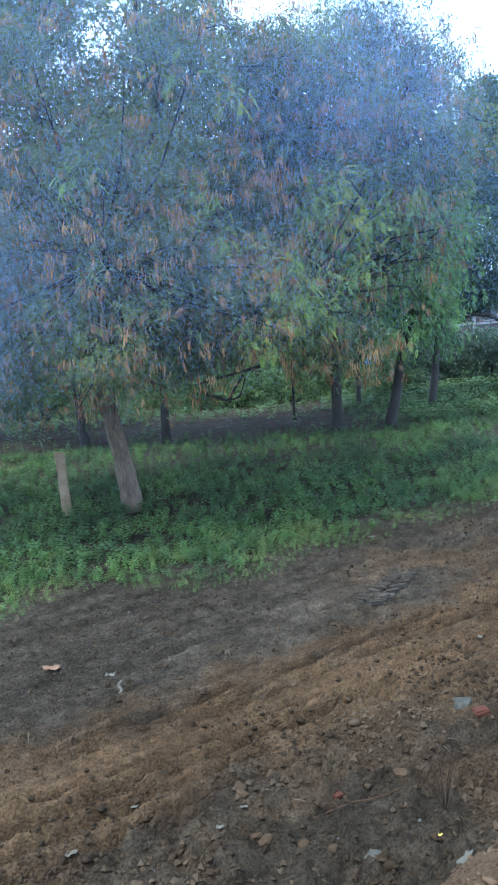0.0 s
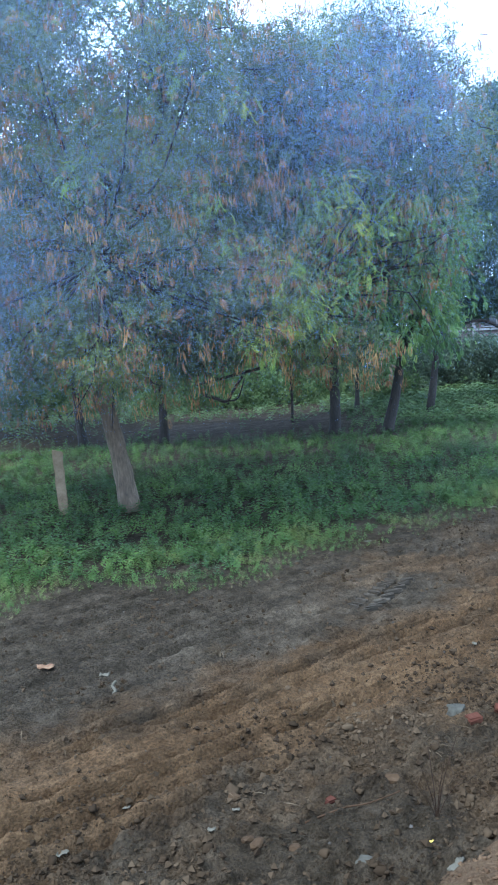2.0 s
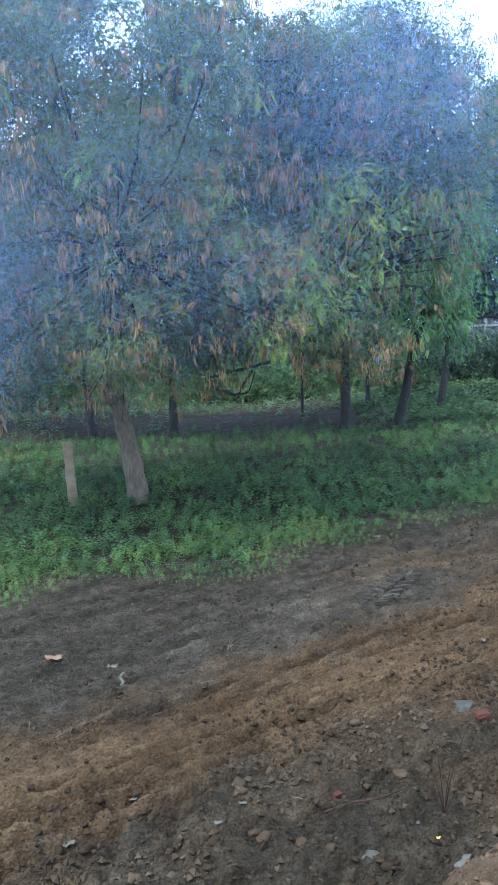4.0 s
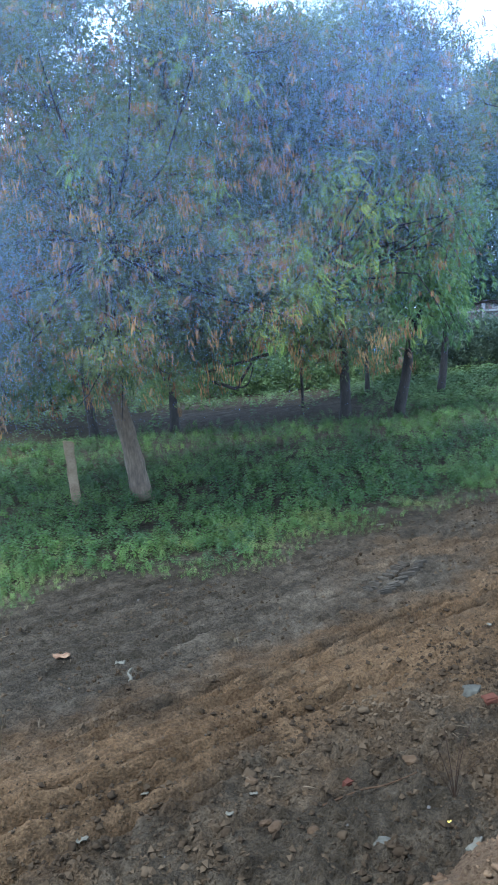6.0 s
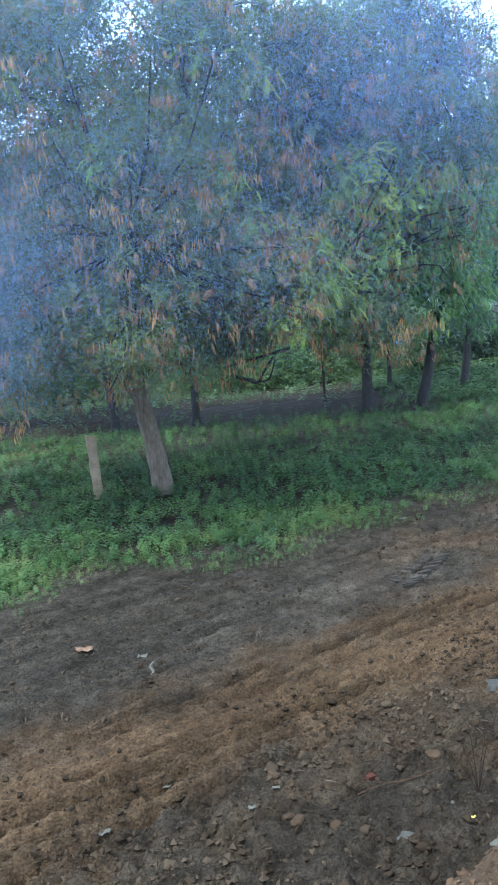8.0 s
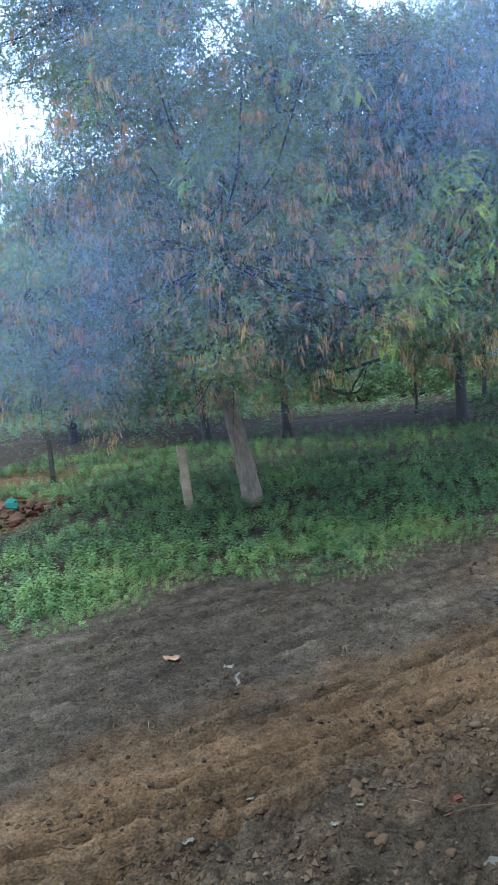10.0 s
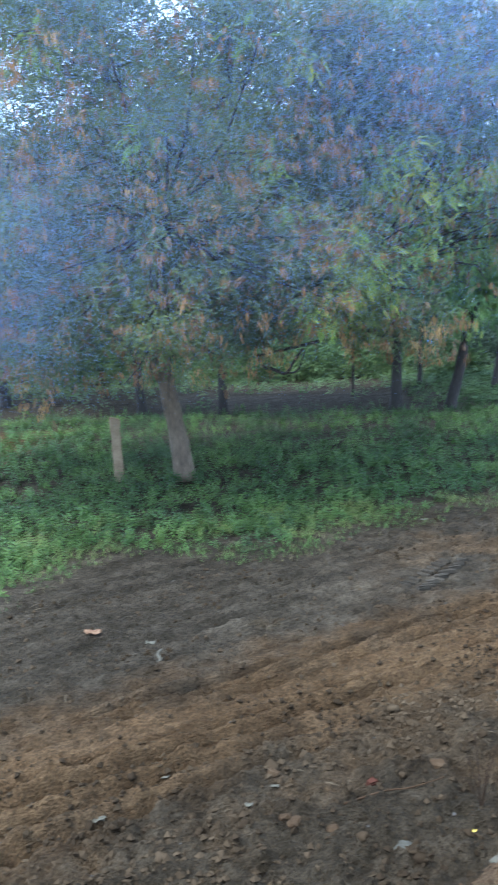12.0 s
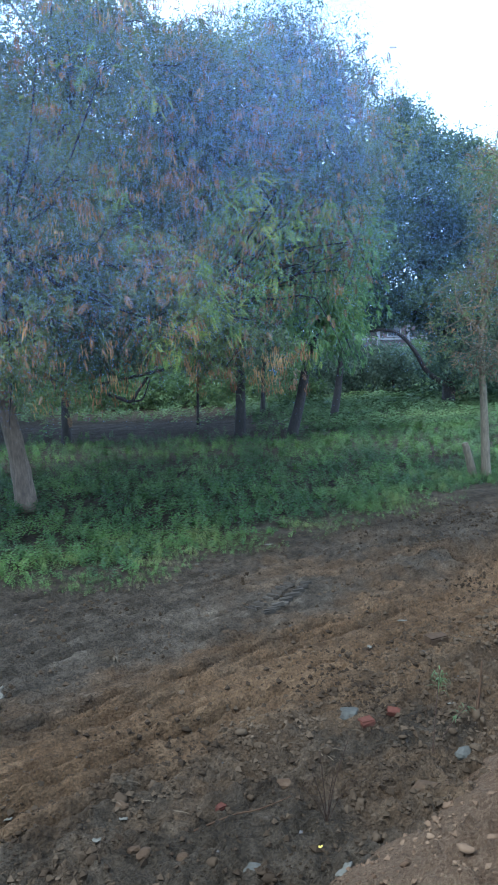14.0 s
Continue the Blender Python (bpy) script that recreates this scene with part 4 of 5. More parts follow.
weed_field("far_weeds", "bright green weeds in the open beyond the trees", -22, 28, 23.5, 46, 6.5,
           lambda x, y: 0.3 + 0.3 * step(4, 10, x) * step(27, 36, y), lambda x, y: bare_patch(x, y), M_WEED_FAR, SPRIGS_FAR, 83)
weed_field("mid_weeds", "knee-high green weeds around the slim dark trunks", 2.6, 15, 23.8, 34, 24,
           lambda x, y: 0.26 + 0.16 * step(26, 33, y), lambda x, y: 0.35 + 0.65 * step(3.0, 4.6, x), M_WEED_FAR, SPRIGS_FAR, 84)


# ---- shrubs and far trees that close the view ----
def shrub(x, y, w, h, seed, leaf, label, name="bush", low=0.2):
    r = np.random.default_rng(seed)
    t = thing(name, (x, y, 0), label, "bush" if name == "bush" else "tree", "far " + name + "s")
    cl = clumps_in(r, ((x, y, h * 0.5, w, w * 0.7, h * 0.5),), int(16 + w * h * 2), 0.35 * w / 2 + 0.25, 0.55 * w / 2 + 0.3, 0.6, 0.3, low)
    V, F = clump_leaves(r, cl, 22 if name == "bush" else 4, SPRAY_FAR, 0.22 if name == "bush" else 0.5, 0.2)
    part_np("crown", V, F, leaf, t, kind="stuff")
    for k in range(3):
        e = cl[k % len(cl)][0]
        V, F = tube_np(curve_pts([(x, y, -0.1), (x + (e[0] - x) * 0.3, y + (e[1] - y) * 0.3, e[2] * 0.6), tuple(e)], 6), np.linspace(0.05, 0.015, 6), 6)
        part_np("stem", V, F, M_BARK_DARK, t)
    return t


rr = np.random.default_rng(90)
for i in range(26):
    x = -26 + i * 2.3 + rr.uniform(-0.6, 0.6)
    shrub(x, 43 + rr.uniform(-2.5, 3), rr.uniform(1.3, 2.0), rr.uniform(1.7, 2.0) if 7.5 < x < 16 else rr.uniform(2.2, 3.6), 200 + i, (M_LEAF_DULL, M_LEAF_DARK, M_WEED_FAR)[i % 3], "dull green bush at the far side of the clearing")
for i in range(9):
    shrub(-13 + i * 2.2 + rr.uniform(-0.5, 0.5), 33.5 + rr.uniform(-1, 1.5), rr.uniform(1.0, 1.6), rr.uniform(1.0, 1.7) if i > 3 else 2.8, 300 + i, M_WEED_FAR, "low leafy bush beyond the bare strip")
for x, y, w, h in ((-24, 50, 5, 8), (-15, 52, 4.5, 7.5), (-6, 54, 4, 7), (2, 55, 4, 6.5), (27, 56, 5, 7), (-33, 44, 5, 8), (38, 50, 6, 8)):
    shrub(x, y, w, h, int(400 + x), M_LEAF_DARK, "distant dark leafy tree beyond the clearing", "far_tree", 0.8)
for x, y, w, h in ((6.0, 34.5, 1.2, 2.0), (7.7, 35.5, 1.2, 2.3), (9.2, 34.8, 1.2, 2.1), (11.5, 33.0, 1.5, 2.4), (13.5, 32, 1.6, 2.6)):
    shrub(x, y, w, h, int(500 + x * 10), M_LEAF_DULL, "dull green bush below the dark tree")


# ---- fence posts and poles ----
def post(x, y, h, w, lean, mat, label, name, category):
    bm = box_bm(w, w * 0.8, h, 0.012, 0.006, -0.2, int(x * 10))
    bmesh.ops.subdivide_edges(bm, edges=[e for e in bm.edges if abs((e.verts[0].co - e.verts[1].co).z) > h * 0.5], cuts=6)
    r = random.Random(int(x * 31))
    for vt in bm.verts:
        vt.co.x += r.uniform(-1, 1) * 0.008 + (0.02 if vt.co.z > h - 0.22 and vt.co.x > 0 else 0)
        vt.co.y += r.uniform(-1, 1) * 0.008
        if vt.co.z > h - 0.3 and vt.co.x < 0:
            vt.co.z += 0.05
    return solo(name, bm, mat, pose(x, y, on_ground(x, y), 0, lean, 20), label, category)


post(-3.36, 14.0, 1.25, 0.145, -1.5, M_POST, "weathered grey-brown stone fence post standing in weeds", "fence_post", "post")
post(-9.1, 18.3, 1.42, 0.1, -4.5, M_POLE, "whitewashed leaning fence pole in bare soil", "fence_pole", "post")
post(-7.4, 18.0, 1.35, 0.11, 0.5, M_STONE, "grey concrete fence pole among weeds", "fence_pole", "post")

# ---- far house and shed ----
house = thing("house", (16.2, 62, 0), "faded pink plaster house with pale bands seen through branches", "house")
part("wall", box_bm(9.0, 6.0, 3.6, 0.03), M_WALL, house)
part("roof", (lambda b: (bmesh.ops.translate(b, vec=(0, 0, 3.6), verts=b.verts), b)[1])(box_bm(9.5, 6.5, 0.2, 0.03)), M_TRIM, house, "flat pale roof slab")
for zb in (0.9, 2.1):
    b = box_bm(9.06, 0.12, 0.14, 0.01)
    bmesh.ops.translate(b, vec=(0, -3.03, zb), verts=b.verts)
    part("band", b, M_TRIM, house, "pale plaster band")
for xb in (-4.4, -1.9, 0.2, 2.4, 4.4):
    b = box_bm(0.22, 0.14, 3.5, 0.01)
    bmesh.ops.translate(b, vec=(xb, -3.05, 0), verts=b.verts)
    part("pier", b, M_TRIM, house, "pale plaster pier")
for xw in (-3.1, -0.8, 1.3, 3.4):
    b = box_bm(1.0, 0.08, 1.0, 0.01)
    bmesh.ops.translate(b, vec=(xw, -3.02, 2.3), verts=b.verts)
    w = part("window", b, M_TRIM, house, "pale window frame")
    b = box_bm(0.84, 0.06, 0.84, 0.005)
    bmesh.ops.translate(b, vec=(xw, -3.04, 2.38), verts=b.verts)
    part("pane", b, M_GLASS_DARK, w)
shed = thing("shed", (5.4, 38, 0), "small pale shed with a blue tarpaulin roof", "shed")
part("wall", box_bm(1.3, 1.2, 1.0, 0.02), M_TRIM, shed)
b = box_bm(1.9, 1.8, 0.2, 0.05, 0.06, 0.98)
part("tarpaulin", b, M_BLUE, shed, "sagging blue tarpaulin roof")


# ---- loose things on the ground ----
def lay(x, y, dz=0.0, rz=0.0, rx=0.0, ry=0.0):
    return pose(x, y, support(x, y) + dz, rx, ry, rz)


def stone(x, y, sx, sy, sz, seed, mat, label, name="stone", category="stone", group="", rz=0, sink=0.42):
    return solo(name, stone_bm(sx, sy, sz, seed), mat, lay(x, y, sz * (0.5 - sink), rz), label, category, group)


def chunk(x, y, sx, sy, sz, seed, mat, label, name, category, group="", rz=0, rx=0, ry=0):
    bm = box_bm(sx, sy, sz, min(sx, sy, sz) * 0.16, min(sx, sy, sz) * 0.11, 0, seed)
    return solo(name, bm, mat, lay(x, y, -sz * 0.2, rz, rx, ry), label, category, group)


def scrap(x, y, sx, sy, mat, label, name="litter", category="litter", group="litter", seed=1, rz=0, lift=0.012):
    """A crumpled thin sheet with ragged edges."""
    bm = bmesh.new()
    bmesh.ops.create_grid(bm, x_segments=7, y_segments=6, size=0.5)
    off = Vector((seed * 2.3, seed * 1.1, 0))
    for vt in bm.verts:
        p = vt.co.copy()
        rad = 1 + 0.5 * noise.noise(Vector((math.atan2(p.y, p.x), seed, 0)))
        vt.co = Vector((p.x * sx * rad, p.y * sy * rad, 0.45 * min(sx, sy) * (0.4 + noise.noise(p * 3.2 + off))))
    geo = bmesh.ops.solidify(bm, geom=bm.faces[:], thickness=0.004)
    return solo(name, bm, mat, lay(x, y, lift, rz), label, category, group, smooth=True)


def stick(pts, r, mat, label, name="stick", category="stick", group=""):
    P = curve_pts(pts, 10)
    V, F = tube_np(P - P[0], np.linspace(r, r * 0.5, 10), 6, 0.2, np.random.default_rng(3))
    ob = new(name, mesh_np(name, V, F, mat, True))
    ob.location = P[0]
    return tagged(ob, label, category, group)


stone(1.36, 5.75, 0.16, 0.14, 0.1, 3, M_STONE, "pale grey angular stone lying beside a brick piece", rz=20)
chunk(1.46, 5.61, 0.125, 0.075, 0.052, 4, M_BRICK, "broken red brick lying beside a grey stone", "brick", "brick", "bricks", 25, 8)
chunk(1.7, 5.77, 0.093, 0.068, 0.051, 5, M_BRICK, "small red brick fragment half sunk in soil", "brick", "brick", "bricks", -15, 12)
chunk(2.42, 7.1, 0.204, 0.111, 0.076, 6, M_RUBBLE, "dusty brown brick lying on the soil", "brick", "brick", "bricks", 22, 5)
chunk(0.38, 4.69, 0.064, 0.047, 0.043, 7, M_BRICK, "red brick crumb beside a lying stick", "brick", "brick", "bricks", 40, 15)
stone(-0.21, 4.73, 0.115, 0.090, 0.057, 8, M_RUBBLE, "pale dusty stone in the clods", group="stones")
stone(1.97, 5.03, 0.131, 0.107, 0.090, 9, M_STONE, "bluish grey stone at the foot of the heap", group="stones", rz=40)
stone(1.61, 4.65, 0.164, 0.115, 0.090, 10, M_RUBBLE, "brown clod-covered stone at the foot of the heap", group="stones", rz=15)
stone(0.78, 4.9, 0.131, 0.107, 0.066, 11, M_RUBBLE, "rounded brown clod of earth", group="stones")
stone(0.52, 4.05, 0.123, 0.098, 0.049, 12, M_STONE, "flat grey stone sunk in soil", group="stones")
stone(-0.1, 4.3, 0.082, 0.066, 0.049, 13, M_RUBBLE, "small brown stone in the clods", group="stones")
stone(-0.05, 4.22, 0.098, 0.074, 0.049, 14, M_RUBBLE, "small brown stone in the clods", group="stones", rz=60)
stone(0.16, 4.2, 0.082, 0.082, 0.049, 15, M_RUBBLE, "small brown stone in the clods", group="stones")
scrap(-1.15, 4.3, 0.056, 0.045, M_WHITE, "crumpled white scrap on the brown track", seed=1)
scrap(-1.56, 4.36, 0.053, 0.045, M_WHITE, "crumpled white scrap on the brown track", seed=2, rz=30)
scrap(-0.31, 4.36, 0.045, 0.030, M_WHITE, "small white scrap among clods", seed=3)
scrap(-0.18, 4.6, 0.045, 0.022, M_WHITE, "small white scrap among clods", seed=4)
scrap(-0.87, 4.76, 0.053, 0.026, M_WHITE, "small white scrap on the brown track", seed=5)
scrap(-1.92, 7.02, 0.150, 0.075, M_TAN, "crumpled tan paper on the dark soil", seed=6)
scrap(-1.38, 6.86, 0.083, 0.053, M_WHITE, "white scrap on the dark soil", seed=7)
scrap(2.25, 7.6, 0.075, 0.030, M_WHITE, "small white scrap by the rutted soil", seed=8)
scrap(1.81, 7.02, 0.038, 0.038, M_WHITE, "small white scrap by the rutted soil", seed=9)
scrap(2.12, 5.73, 0.060, 0.019, M_WHITE, "thin white strip on the soil", seed=10)
scrap(0.9, 4.22, 0.026, 0.02, M_YLEAF, "fallen yellow leaf on the soil", "leaf", "leaf", "fallen leaves", seed=11)
scrap(0.4, 10.1, 0.053, 0.038, M_WHITE, "small white scrap at the edge of the weeds", seed=12)
scrap(1.35, 10.9, 0.090, 0.038, M_WHITE, "small white scrap at the edge of the weeds", seed=13)
scrap(3.4, 12.5, 0.105, 0.053, M_WHITE, "small white scrap at the edge of the weeds", seed=14)
scrap(-2.2, 25.0, 0.120, 0.075, M_WHITE, "white scrap on the shaded bare strip", seed=15)
scrap(-0.2, 25.6, 0.150, 0.090, M_WHITE, "white scrap on the shaded bare strip", seed=16)
z = on_ground(-1.24, 6.5)
stick([(-1.23, 6.44, z + 0.005), (-1.215, 6.46, z + 0.03), (-1.245, 6.5, z + 0.055), (-1.215, 6.53, z + 0.085)], 0.017, M_WHITE, "short bent white root on the dark soil", "root", "root")
z = support(0.22, 4.45)
stick([(0.22, 4.45, z + 0.015), (0.45, 4.56, z + 0.03), (0.6, 4.59, z + 0.035), (0.8, 4.65, support(0.8, 4.65) + 0.015)], 0.0075, M_WOOD, "thin brown stick lying on the soil")
scrap(0.98, 3.95, 0.13, 0.035, M_WHITE, "torn white plastic strip at the heap's edge", seed=41, rz=55)
z = support(2.24, 5.57)
stick([(2.24, 5.57, z - 0.02), (2.3, 5.66, z + 0.15), (2.34, 5.72, z + 0.36)], 0.013, M_WOOD, "thin brown stick stuck upright in the soil")


def dead_sprig(x, y, stems, label):
    t = thing("dead_shrub", (x, y, support(x, y)), label, "shrub")
    for i, (dx, dy, h, r) in enumerate(stems):
        P = curve_pts([(x, y, support(x, y) - 0.03), (x + dx * 0.35, y + dy * 0.35, support(x, y) + h * 0.45), (x + dx, y + dy, support(x, y) + h)], 8)
        V, F = tube_np(P, np.linspace(r, r * 0.4, 8), 5)
        part_np("stem", V, F, M_TWIG, t)
    return t


dead_sprig(0.96, 4.36, [(-0.08, 0, 0.3, 0.004), (-0.03, 0.03, 0.4, 0.0045), (0.13, 0.02, 0.46, 0.0045), (0.05, -0.02, 0.34, 0.004), (-0.13, 0.03, 0.2, 0.003), (0.17, 0.0, 0.24, 0.003)], "leafless dark brown twiggy shrub in the soil")


def tuft(x, y, n, h, mat, label, name, category, seed, wide=0.16, up=0.6):
    r = np.random.default_rng(seed)
    z = support(x, y)
    bits = []
    for _ in range(n):
        a = r.uniform(0, 6.28)
        o = np.array([math.cos(a), math.sin(a), 0])
        L = h * r.uniform(0.6, 1.2)
        p0 = np.array([x, y, z - 0.02]) + o * r.uniform(0, 0.04)
        p1 = p0 + o * wide * 0.5 + np.array([0, 0, L * up])
        p2 = p0 + o * wide * r.uniform(0.8, 1.6) + np.array([0, 0, L * up * r.uniform(0.5, 1.2)])
        bits.append(tube_np(curve_pts([p0, p1, p2], 5), np.array([0.004, 0.0045, 0.004, 0.003, 0.001]), 4))
    V, F = join_np(bits)
    ob = new(name, mesh_np(name, V - np.array([x, y, z]), F, mat))
    ob.location = (x, y, z)
    return tagged(ob, label, category)


tuft(-0.4, 7.22, 34, 0.1, M_STRAW, "flattened dead straw tuft on the track", "grass_tuft", "grass", 1, 0.11, 0.6)
tuft(-0.87, 5.15, 18, 0.06, M_STRAW, "small dead straw tuft on the track", "grass_tuft", "grass", 2, 0.12, 0.4)


def sapling(x, y, whorls, label):
    """Thin stems, each with a whorl of narrow drooping leaves at its top."""
    z = support(x, y)
    t = thing("sapling", (x, y, z), label, "sapling")
    q = np.random.default_rng(8)
    for dx, dy, h, n, L in whorls:
        P = curve_pts([(x, y, z - 0.03), (x + dx * 0.4, y + dy * 0.4, z + h * 0.5), (x + dx, y + dy, z + h)], 8)
        V, F = tube_np(P, np.linspace(0.005, 0.003, 8), 5)
        stem = part_np("stem", V, F, M_TWIG, t)
        for k in range(n):
            a = k * 2.4 + q.uniform(-0.4, 0.4)
            o = np.array([math.cos(a), math.sin(a), 0])
            w = np.array([-o[1], o[0], 0]) * L * 0.045
            p0 = P[-1] + (P[-3] - P[-1]) * q.random()
            p1, p2 = p0 + o * L * 0.45 + np.array([0, 0, L * q.uniform(-0.1, 0.4)]), p0 + o * L * q.uniform(0.6, 1.1) + np.array([0, 0, -L * q.uniform(-0.3, 1.0)])
            part_np("leaf", np.array([p0, p1 + w, p2, p1 - w]), np.array([[0, 1, 3], [1, 2, 3]]), M_SAPLING, t)
    return t


sapling(1.78, 5.08, [(0.16, 0.35, 0.42, 22, 0.1), (0.3, 0.2, 0.22, 13, 0.08)], "thin green sapling with drooping narrow leaves in bare soil")
tuft(1.02, 5.25, 14, 0.14, M_STRAW, "dead straw tuft beside stones", "grass_tuft", "grass", 5, 0.15, 0.4)
tuft(-2.05, 5.75, 10, 0.12, M_STRAW, "dead straw tuft on the dark soil", "grass_tuft", "grass", 6, 0.06, 0.9)


# tyre print in the damp patch: a slanting row of pressed lugs
track = thing("tyre_print", (1.22, 8.65, on_ground(1.22, 8.65)), "row of damp soil lugs pressed by a tyre", "tyre print")
for i in range(10):
    t = i / 9 - 0.5
    x, y = 1.22 + 0.5 * t, 8.65 + 0.86 * t
    for side in (-1, 1):
        b = box_bm(0.15, 0.042, 0.05, 0.01, 0.007, 0, 10 * i + side)
        bmesh.ops.transform(b, matrix=pose(x - 1.22 + 0.085 * side, y - 8.65 - 0.05 * side, on_ground(x + 0.085 * side, y - 0.05 * side) - on_ground(1.22, 8.65) - 0.018, 0, 0, -12 + 34 * side), verts=b.verts)
        part("lug", b, M_CLOD_DAMP, track)

# ---- rubble patch beside the poles ----
rb = random.Random(5)
heap_bits = bmesh.new()
bmesh.ops.create_icosphere(heap_bits, subdivisions=4, radius=1.0)
for vt in heap_bits.verts:
    n = noise.noise(vt.co * 2.2) * 0.18 + noise.noise(vt.co * 6.0) * 0.07
    vt.co = Vector((vt.co.x * 1.5 * (1 + n), vt.co.y * 1.1 * (1 + n), vt.co.z * 0.15 * (1 + 4.0 * n)))
solo("rubble_mound", heap_bits, M_DEBRIS, pose(-7.6, 14.3, 0.0, 0, 0, 25), "low heap of brown earth under scattered rubble", "soil heap", smooth=True)


def heap_z(x, y):
    c, s = math.cos(radians(25)), math.sin(radians(25))
    dx, dy = x + 7.6, y - 14.3
    a, b = (dx * c + dy * s) / 1.5, (-dx * s + dy * c) / 1.1
    return max(on_ground(x, y), 0.15 * math.sqrt(max(0, 1 - a * a - b * b)))


TEAL = ((-6.75, 14.4, 0.3, 0.22, 18), (-6.98, 14.85, 0.34, 0.2, -25), (-6.88, 13.95, 0.24, 0.2, 50), (-6.15, 15.45, 0.26, 0.1, 5), (-7.2, 14.6, 0.2, 0.12, 30), (-6.62, 13.4, 0.14, 0.2, 80))
for i, (x, y, a, b, rz) in enumerate(TEAL):
    bm = box_bm(a * 0.65, b * 0.7, 0.015, 0.004, 0.02, 0.0, i)
    solo("tile_fragment", bm, M_TEAL, pose(x, y, heap_z(x, y) + 0.08, 38 - 6 * i, 8, rz), "broken teal painted fragment on the rubble", "rubble", "teal fragments")
for i in range(170):
    x, y = rb.triangular(-8.6, -5.9, -6.7), rb.uniform(13.2, 15.5)
    s = rb.uniform(0.06, 0.2)
    if i % 3 == 0:
        bm = box_bm(s, s * 0.6, s * 0.45, 0.015, 0.015, -s * 0.15, i)
        solo("brick", bm, M_BRICK if i % 2 else M_RUBBLE, pose(x, y, heap_z(x, y) + 0.02, rb.uniform(-15, 15), rb.uniform(-15, 15), rb.uniform(0, 180)), "broken brick lying on the rubble heap", "brick", "rubble bricks")
    else:
        solo("stone", stone_bm(s, s * 0.8, s * 0.6, 40 + i), (M_DEBRIS, M_RUBBLE, M_BRICK)[i % 3], pose(x, y, heap_z(x, y) + s * 0.14, 0, 0, rb.uniform(0, 180)), "rough brown stone lying on the rubble heap", "stone", "rubble stones")
for i, (x, y, s) in enumerate(((-6.2, 15.5, 0.34), (-5.95, 15.6, 0.3), (-6.4, 15.75, 0.28), (-6.55, 14.75, 0.26))):
    solo("stone", stone_bm(s, s * 0.75, s * 0.6, 80 + i), M_DEBRIS, pose(x, y, heap_z(x, y) + s * 0.15, 0, 0, 30 * i), "large brown stone at the edge of the rubble", "stone", "rubble stones")
scrap(-7.15, 13.3, 0.225, 0.045, M_WHITE, "long white strip on bare soil by the rubble", seed=31)
scrap(-6.75, 13.6, 0.090, 0.150, M_WHITE, "white scrap leaning on the rubble", seed=32)

# ---- clods, pebbles and straw ----
r = np.random.default_rng(99)


def lump_pattern(seed):
    """A small uneven clod with eight faces."""
    q = np.random.default_rng(seed)
    T = np.array([(1, 0, 0), (-1, 0, 0), (0, 1, 0), (0, -1, 0), (0, 0, 1), (0, 0, -1)]) * 0.55 * q.uniform(0.8, 1.15, (6, 1)) * np.array([1.05, 0.95, 0.8]) + q.normal(0, 0.06, (6, 3))
    Q = np.array([(0, 2, 4), (2, 1, 4), (1, 3, 4), (3, 0, 4), (2, 0, 5), (1, 2, 5), (3, 1, 5), (0, 3, 5)])
    return T, Q


LUMPS = [lump_pattern(i) for i in range(4)]


def boulder_pattern(seed):
    bm = bmesh.new()
    bmesh.ops.create_icosphere(bm, subdivisions=2, radius=0.5)
    o = Vector((seed * 1.9, seed * 0.7, 0))
    T = np.array([list(v.co * (1 + 0.55 * noise.noise(v.co * 3.2 + o) + 0.35 * noise.noise(v.co * 7.0 + o))) for v in bm.verts]) * np.array([1.3, 0.9, 0.6])
    Q = np.array([[v.index for v in f.verts] for f in bm.faces])
    bm.free()
    return T, Q


BOULDERS = [boulder_pattern(i) for i in range(4)]


def scatter(name, label, category, n, keep, sizes, mat, on, seed, patterns=LUMPS):
    q = np.random.default_rng(seed)
    x, y = q.uniform(-5, 7, n), q.uniform(2.6, 13, n)
    k = q.random(n) < keep(x, y)
    x, y = x[k], y[k]
    size = sizes[0] + (sizes[1] - sizes[0]) * q.random(len(x)) ** 5
    z = on(x, y) + size * 0.12
    bits = []
    for i, p in enumerate(patterns):
        s = slice(i, None, 4)
        d = q.normal(0, 1, (len(x[s]), 3)) * np.array([1, 1, 0.25])
        bits.append(spread(*p, np.stack([x[s], y[s], z[s]], -1), d, size[s], q))
    V, F = join_np(bits)
    return tagged(new(name, mesh_np(name, V, F, mat, patterns is BOULDERS)), label, category, kind="stuff")


M_CLOD = leaf_mat("soil clods", [(0.2, (0.021, 0.0138, 0.0075)), (0.55, (0.037, 0.0245, 0.0132)), (0.9, (0.062, 0.042, 0.023))], 1.0, 0.0, 0.95, 0.0)
M_CLOD_PALE = leaf_mat("sandy clods", [(0.2, (0.048, 0.028, 0.0145)), (0.55, (0.078, 0.047, 0.0245)), (0.9, (0.108, 0.068, 0.036))], 1.0, 0.0, 0.95, 0.0)
M_PEBBLE = leaf_mat("pale pebbles", [(0.2, (0.0357, 0.0294, 0.0221)), (0.6, (0.0606, 0.0504, 0.0383)), (0.95, (0.1071, 0.0942, 0.0766))], 1.0, 0.0, 0.9, 0.0)


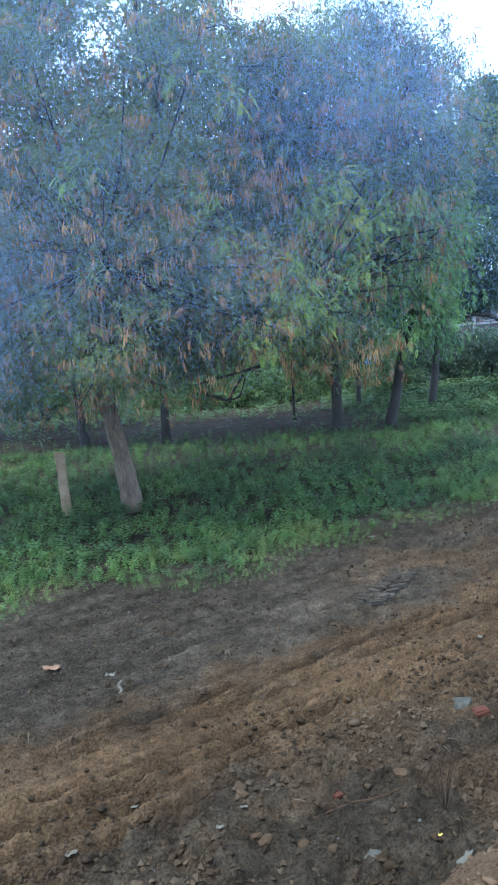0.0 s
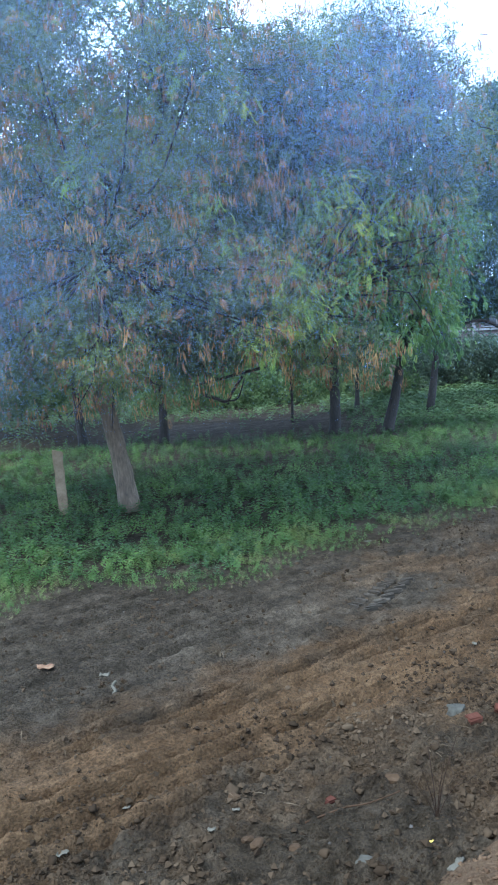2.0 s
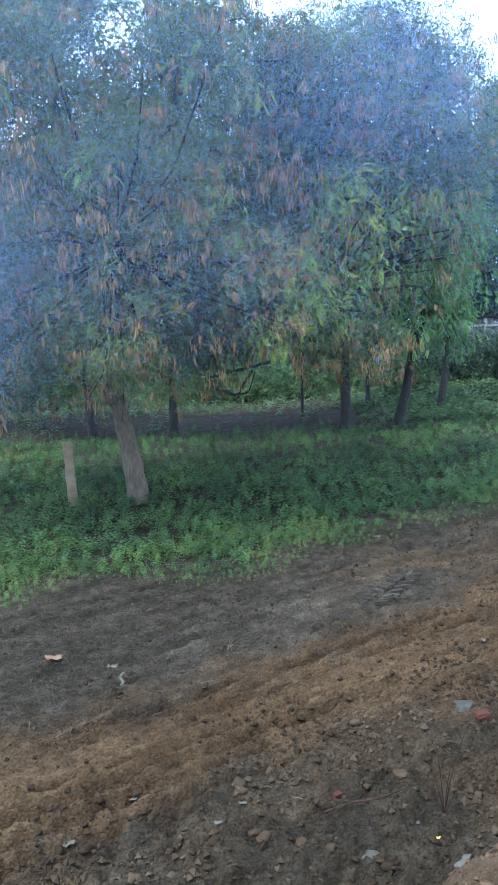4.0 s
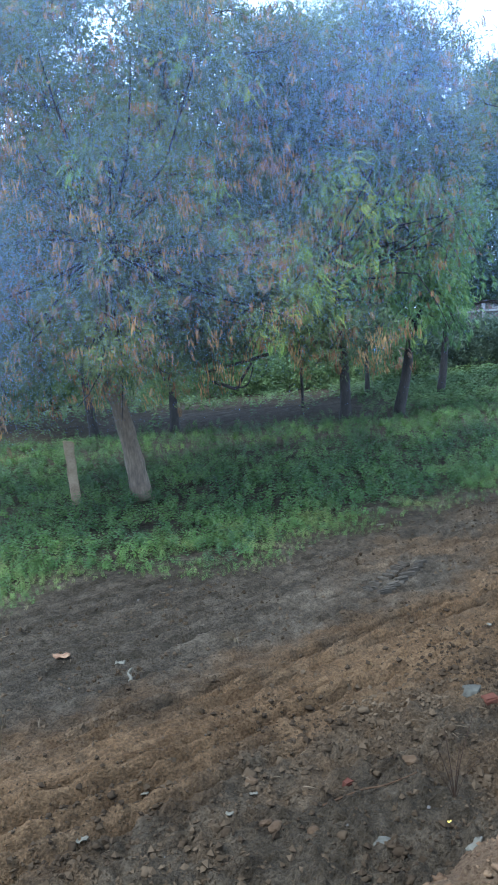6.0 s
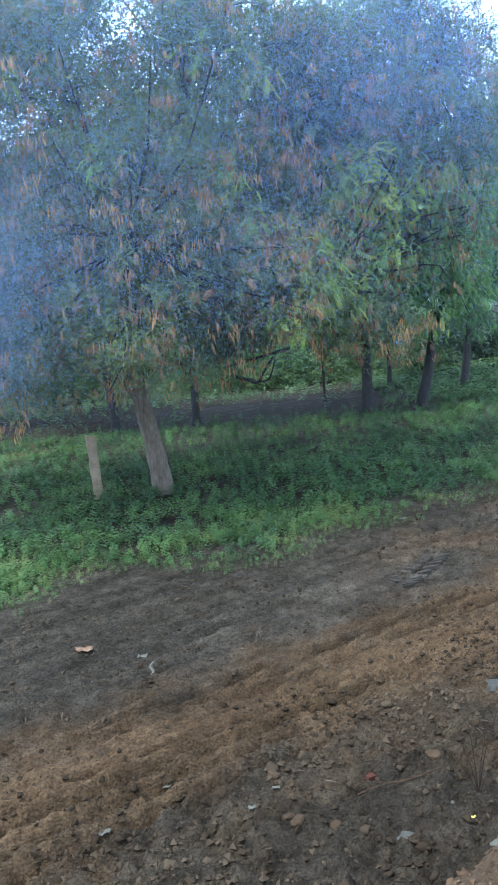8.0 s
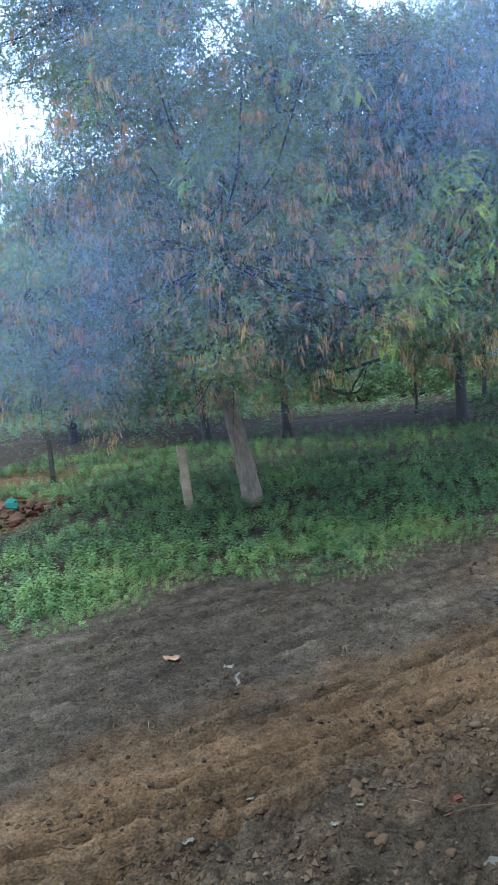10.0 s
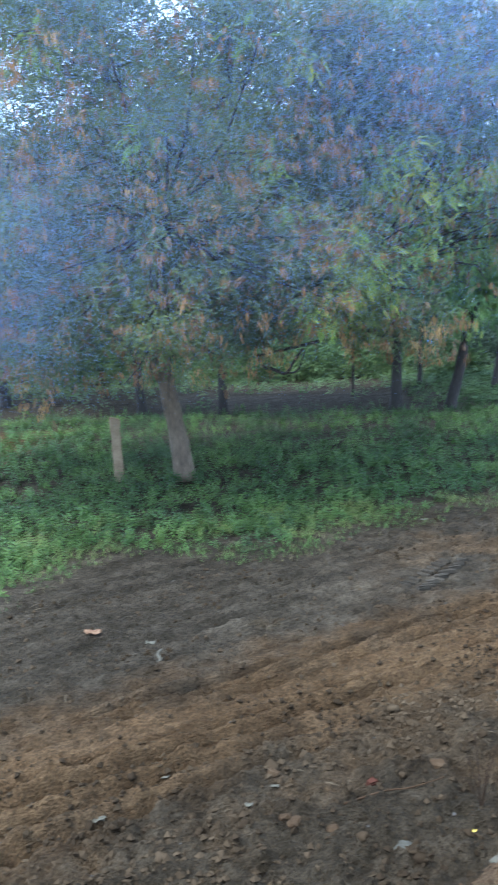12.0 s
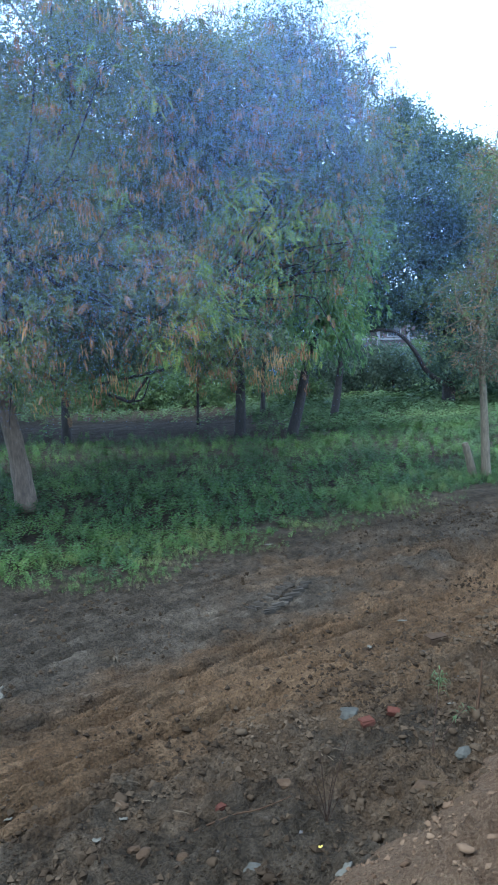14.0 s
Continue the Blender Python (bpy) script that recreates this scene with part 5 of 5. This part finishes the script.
def clod_keep(x, y):
    u, v = lane_uv(x, y)
    lumpy = step(-0.12, 0.2, fbm(x * 1.5, y * 1.5, 91, 3)) * 0.75 + 0.25
    return lumpy * (0.22 + 0.78 * step(5.0, 3.9, v) + 0.35 * step(1.2, 2.6, x)) * step(8.2, 7.6, v) * step(2.2, 2.8, v)


scatter("soil_clods", "small dark brown clods strewn over the soil", "clods", 120000, clod_keep, (0.014, 0.06), M_CLOD, ground_h, 1)
scatter("sandy_clods", "crumbs of loose sandy soil on the heap", "clods", 40000, lambda x, y: step(3.1, 2.6, lane_uv(x, y)[1]) * step(0.8, 1.4, lane_uv(x, y)[1]), (0.013, 0.05), M_CLOD_PALE, heap_h, 2)
scatter("earth_lumps", "rounded lumps of broken dark earth", "clods", 9000, lambda x, y: clod_keep(x, y) * step(5.2, 4.2, lane_uv(x, y)[1]), (0.022, 0.075), M_CLOD, ground_h, 11, BOULDERS)
scatter("sandy_lumps", "rounded lumps of sandy soil on the heap", "clods", 5000, lambda x, y: step(3.1, 2.6, lane_uv(x, y)[1]) * step(0.8, 1.4, lane_uv(x, y)[1]), (0.018, 0.062), M_CLOD_PALE, heap_h, 12, BOULDERS)
scatter("pebbles", "scattered pale pebbles and chips", "pebbles", 2600, lambda x, y: 0.5 * clod_keep(x, y) + 0.12 * step(8.3, 7.8, lane_uv(x, y)[1]), (0.008, 0.04), M_PEBBLE, ground_h, 3)


def straw_field(name, label, n, seed):
    q = np.random.default_rng(seed)
    x, y = q.uniform(-5, 8, n), q.uniform(3, 15, n)
    u, v = lane_uv(x, y)
    k = q.random(n) < (step(8.6, 8.0, v) * step(6.2, 7.8, v) * 1.0 + 0.25 * step(8.2, 7.5, v)) * step(2.7, 3.0, v)
    x, y = x[k], y[k]
    T = np.array([[0, -0.02, 0], [0.5, 0.03, 0.08], [1, 0.02, 0.0], [0.5, -0.03, 0.05]])
    d = q.normal(0, 1, (len(x), 3)) * np.array([1, 1, 0.15])
    V, F = spread(T, np.array([[0, 1, 2, 3]]), np.stack([x, y, ground_h(x, y) + 0.012], -1), d, q.uniform(0.03, 0.11, len(x)), q)
    return tagged(new(name, mesh_np(name, V, F, M_STRAW)), label, "straw", kind="stuff")


straw_field("straw_litter", "bits of dry straw and dead leaves on the soil", 11000, 4)

# ---- smoke ----
M_SMOKE = bpy.data.materials.new("blue wood smoke")
M_SMOKE.use_nodes = True
nd, ln = M_SMOKE.node_tree.nodes, M_SMOKE.node_tree.links
nd.remove(nd["Principled BSDF"])
dif, trl, mxs = nd.new("ShaderNodeBsdfDiffuse"), nd.new("ShaderNodeBsdfTranslucent"), nd.new("ShaderNodeMixShader")
dif.inputs["Color"].default_value = trl.inputs["Color"].default_value = (0.178, 0.252, 0.405, 1)
ln.new(dif.outputs[0], mxs.inputs[1])
ln.new(trl.outputs[0], mxs.inputs[2])
ln.new(mxs.outputs[0], nd["Material Output"].inputs["Surface"])
# drifting banks: x, z, half width, half height, share of the view that they veil
BANKS = ((1.5, 5.25, 1.15, 1.05, 0.34), (-3.6, 3.4, 1.5, 2.0, 0.26), (-1.0, 4.9, 2.4, 1.7, 0.12), (3.0, 4.0, 0.8, 1.0, 0.09), (-1.8, 6.3, 1.8, 0.8, 0.12), (-0.9, 3.3, 1.8, 0.8, 0.09))


def smoke_bank(name, label, seed):
    """Fine specks of smoke that hang before the crown, thick in banks and torn at their rims."""
    q = np.random.default_rng(seed)
    edge, top = 0.0068, 0.4
    n = int(13.0 * 6.6 * top / (0.433 * edge * edge * 0.5))
    x, z = q.uniform(-7.0, 6.0, n), q.uniform(0.9, 7.5, n)
    veil = sum(a * np.exp(-((x - cx) / sx) ** 2 - ((z - cz) / sz) ** 2) for cx, cz, sx, sz, a in BANKS)
    veil = veil * (1 + 1.0 * fbm(x * 0.55 + 0.5 * z, z * 0.7 - 0.2 * x, 131, 4)) * step(1.5, 2.7, z)
    k = q.random(n) * top < veil
    x, z = x[k], z[k]
    y = 9.2 + 0.3 * fbm(x * 0.8, z * 0.8, 133, 2) * 4 + q.normal(0, 0.45, len(x))
    a = unit(q.normal(0, 1, (len(x), 3)))
    b = unit(np.cross(a, q.normal(0, 1, (len(x), 3))))
    c = np.stack([x, y, z], -1)
    V = np.stack([c + a * edge * 0.577, c + (-0.5 * a + 0.866 * b) * edge * 0.577, c + (-0.5 * a - 0.866 * b) * edge * 0.577], 1).reshape(-1, 3)
    F = np.arange(len(V)).reshape(-1, 3)
    return tagged(new(name, mesh_np(name, V, F, M_SMOKE)), label, "smoke", kind="stuff")


smoke_bank("smoke", "thin blue wood smoke drifting before the tree crowns", 141)
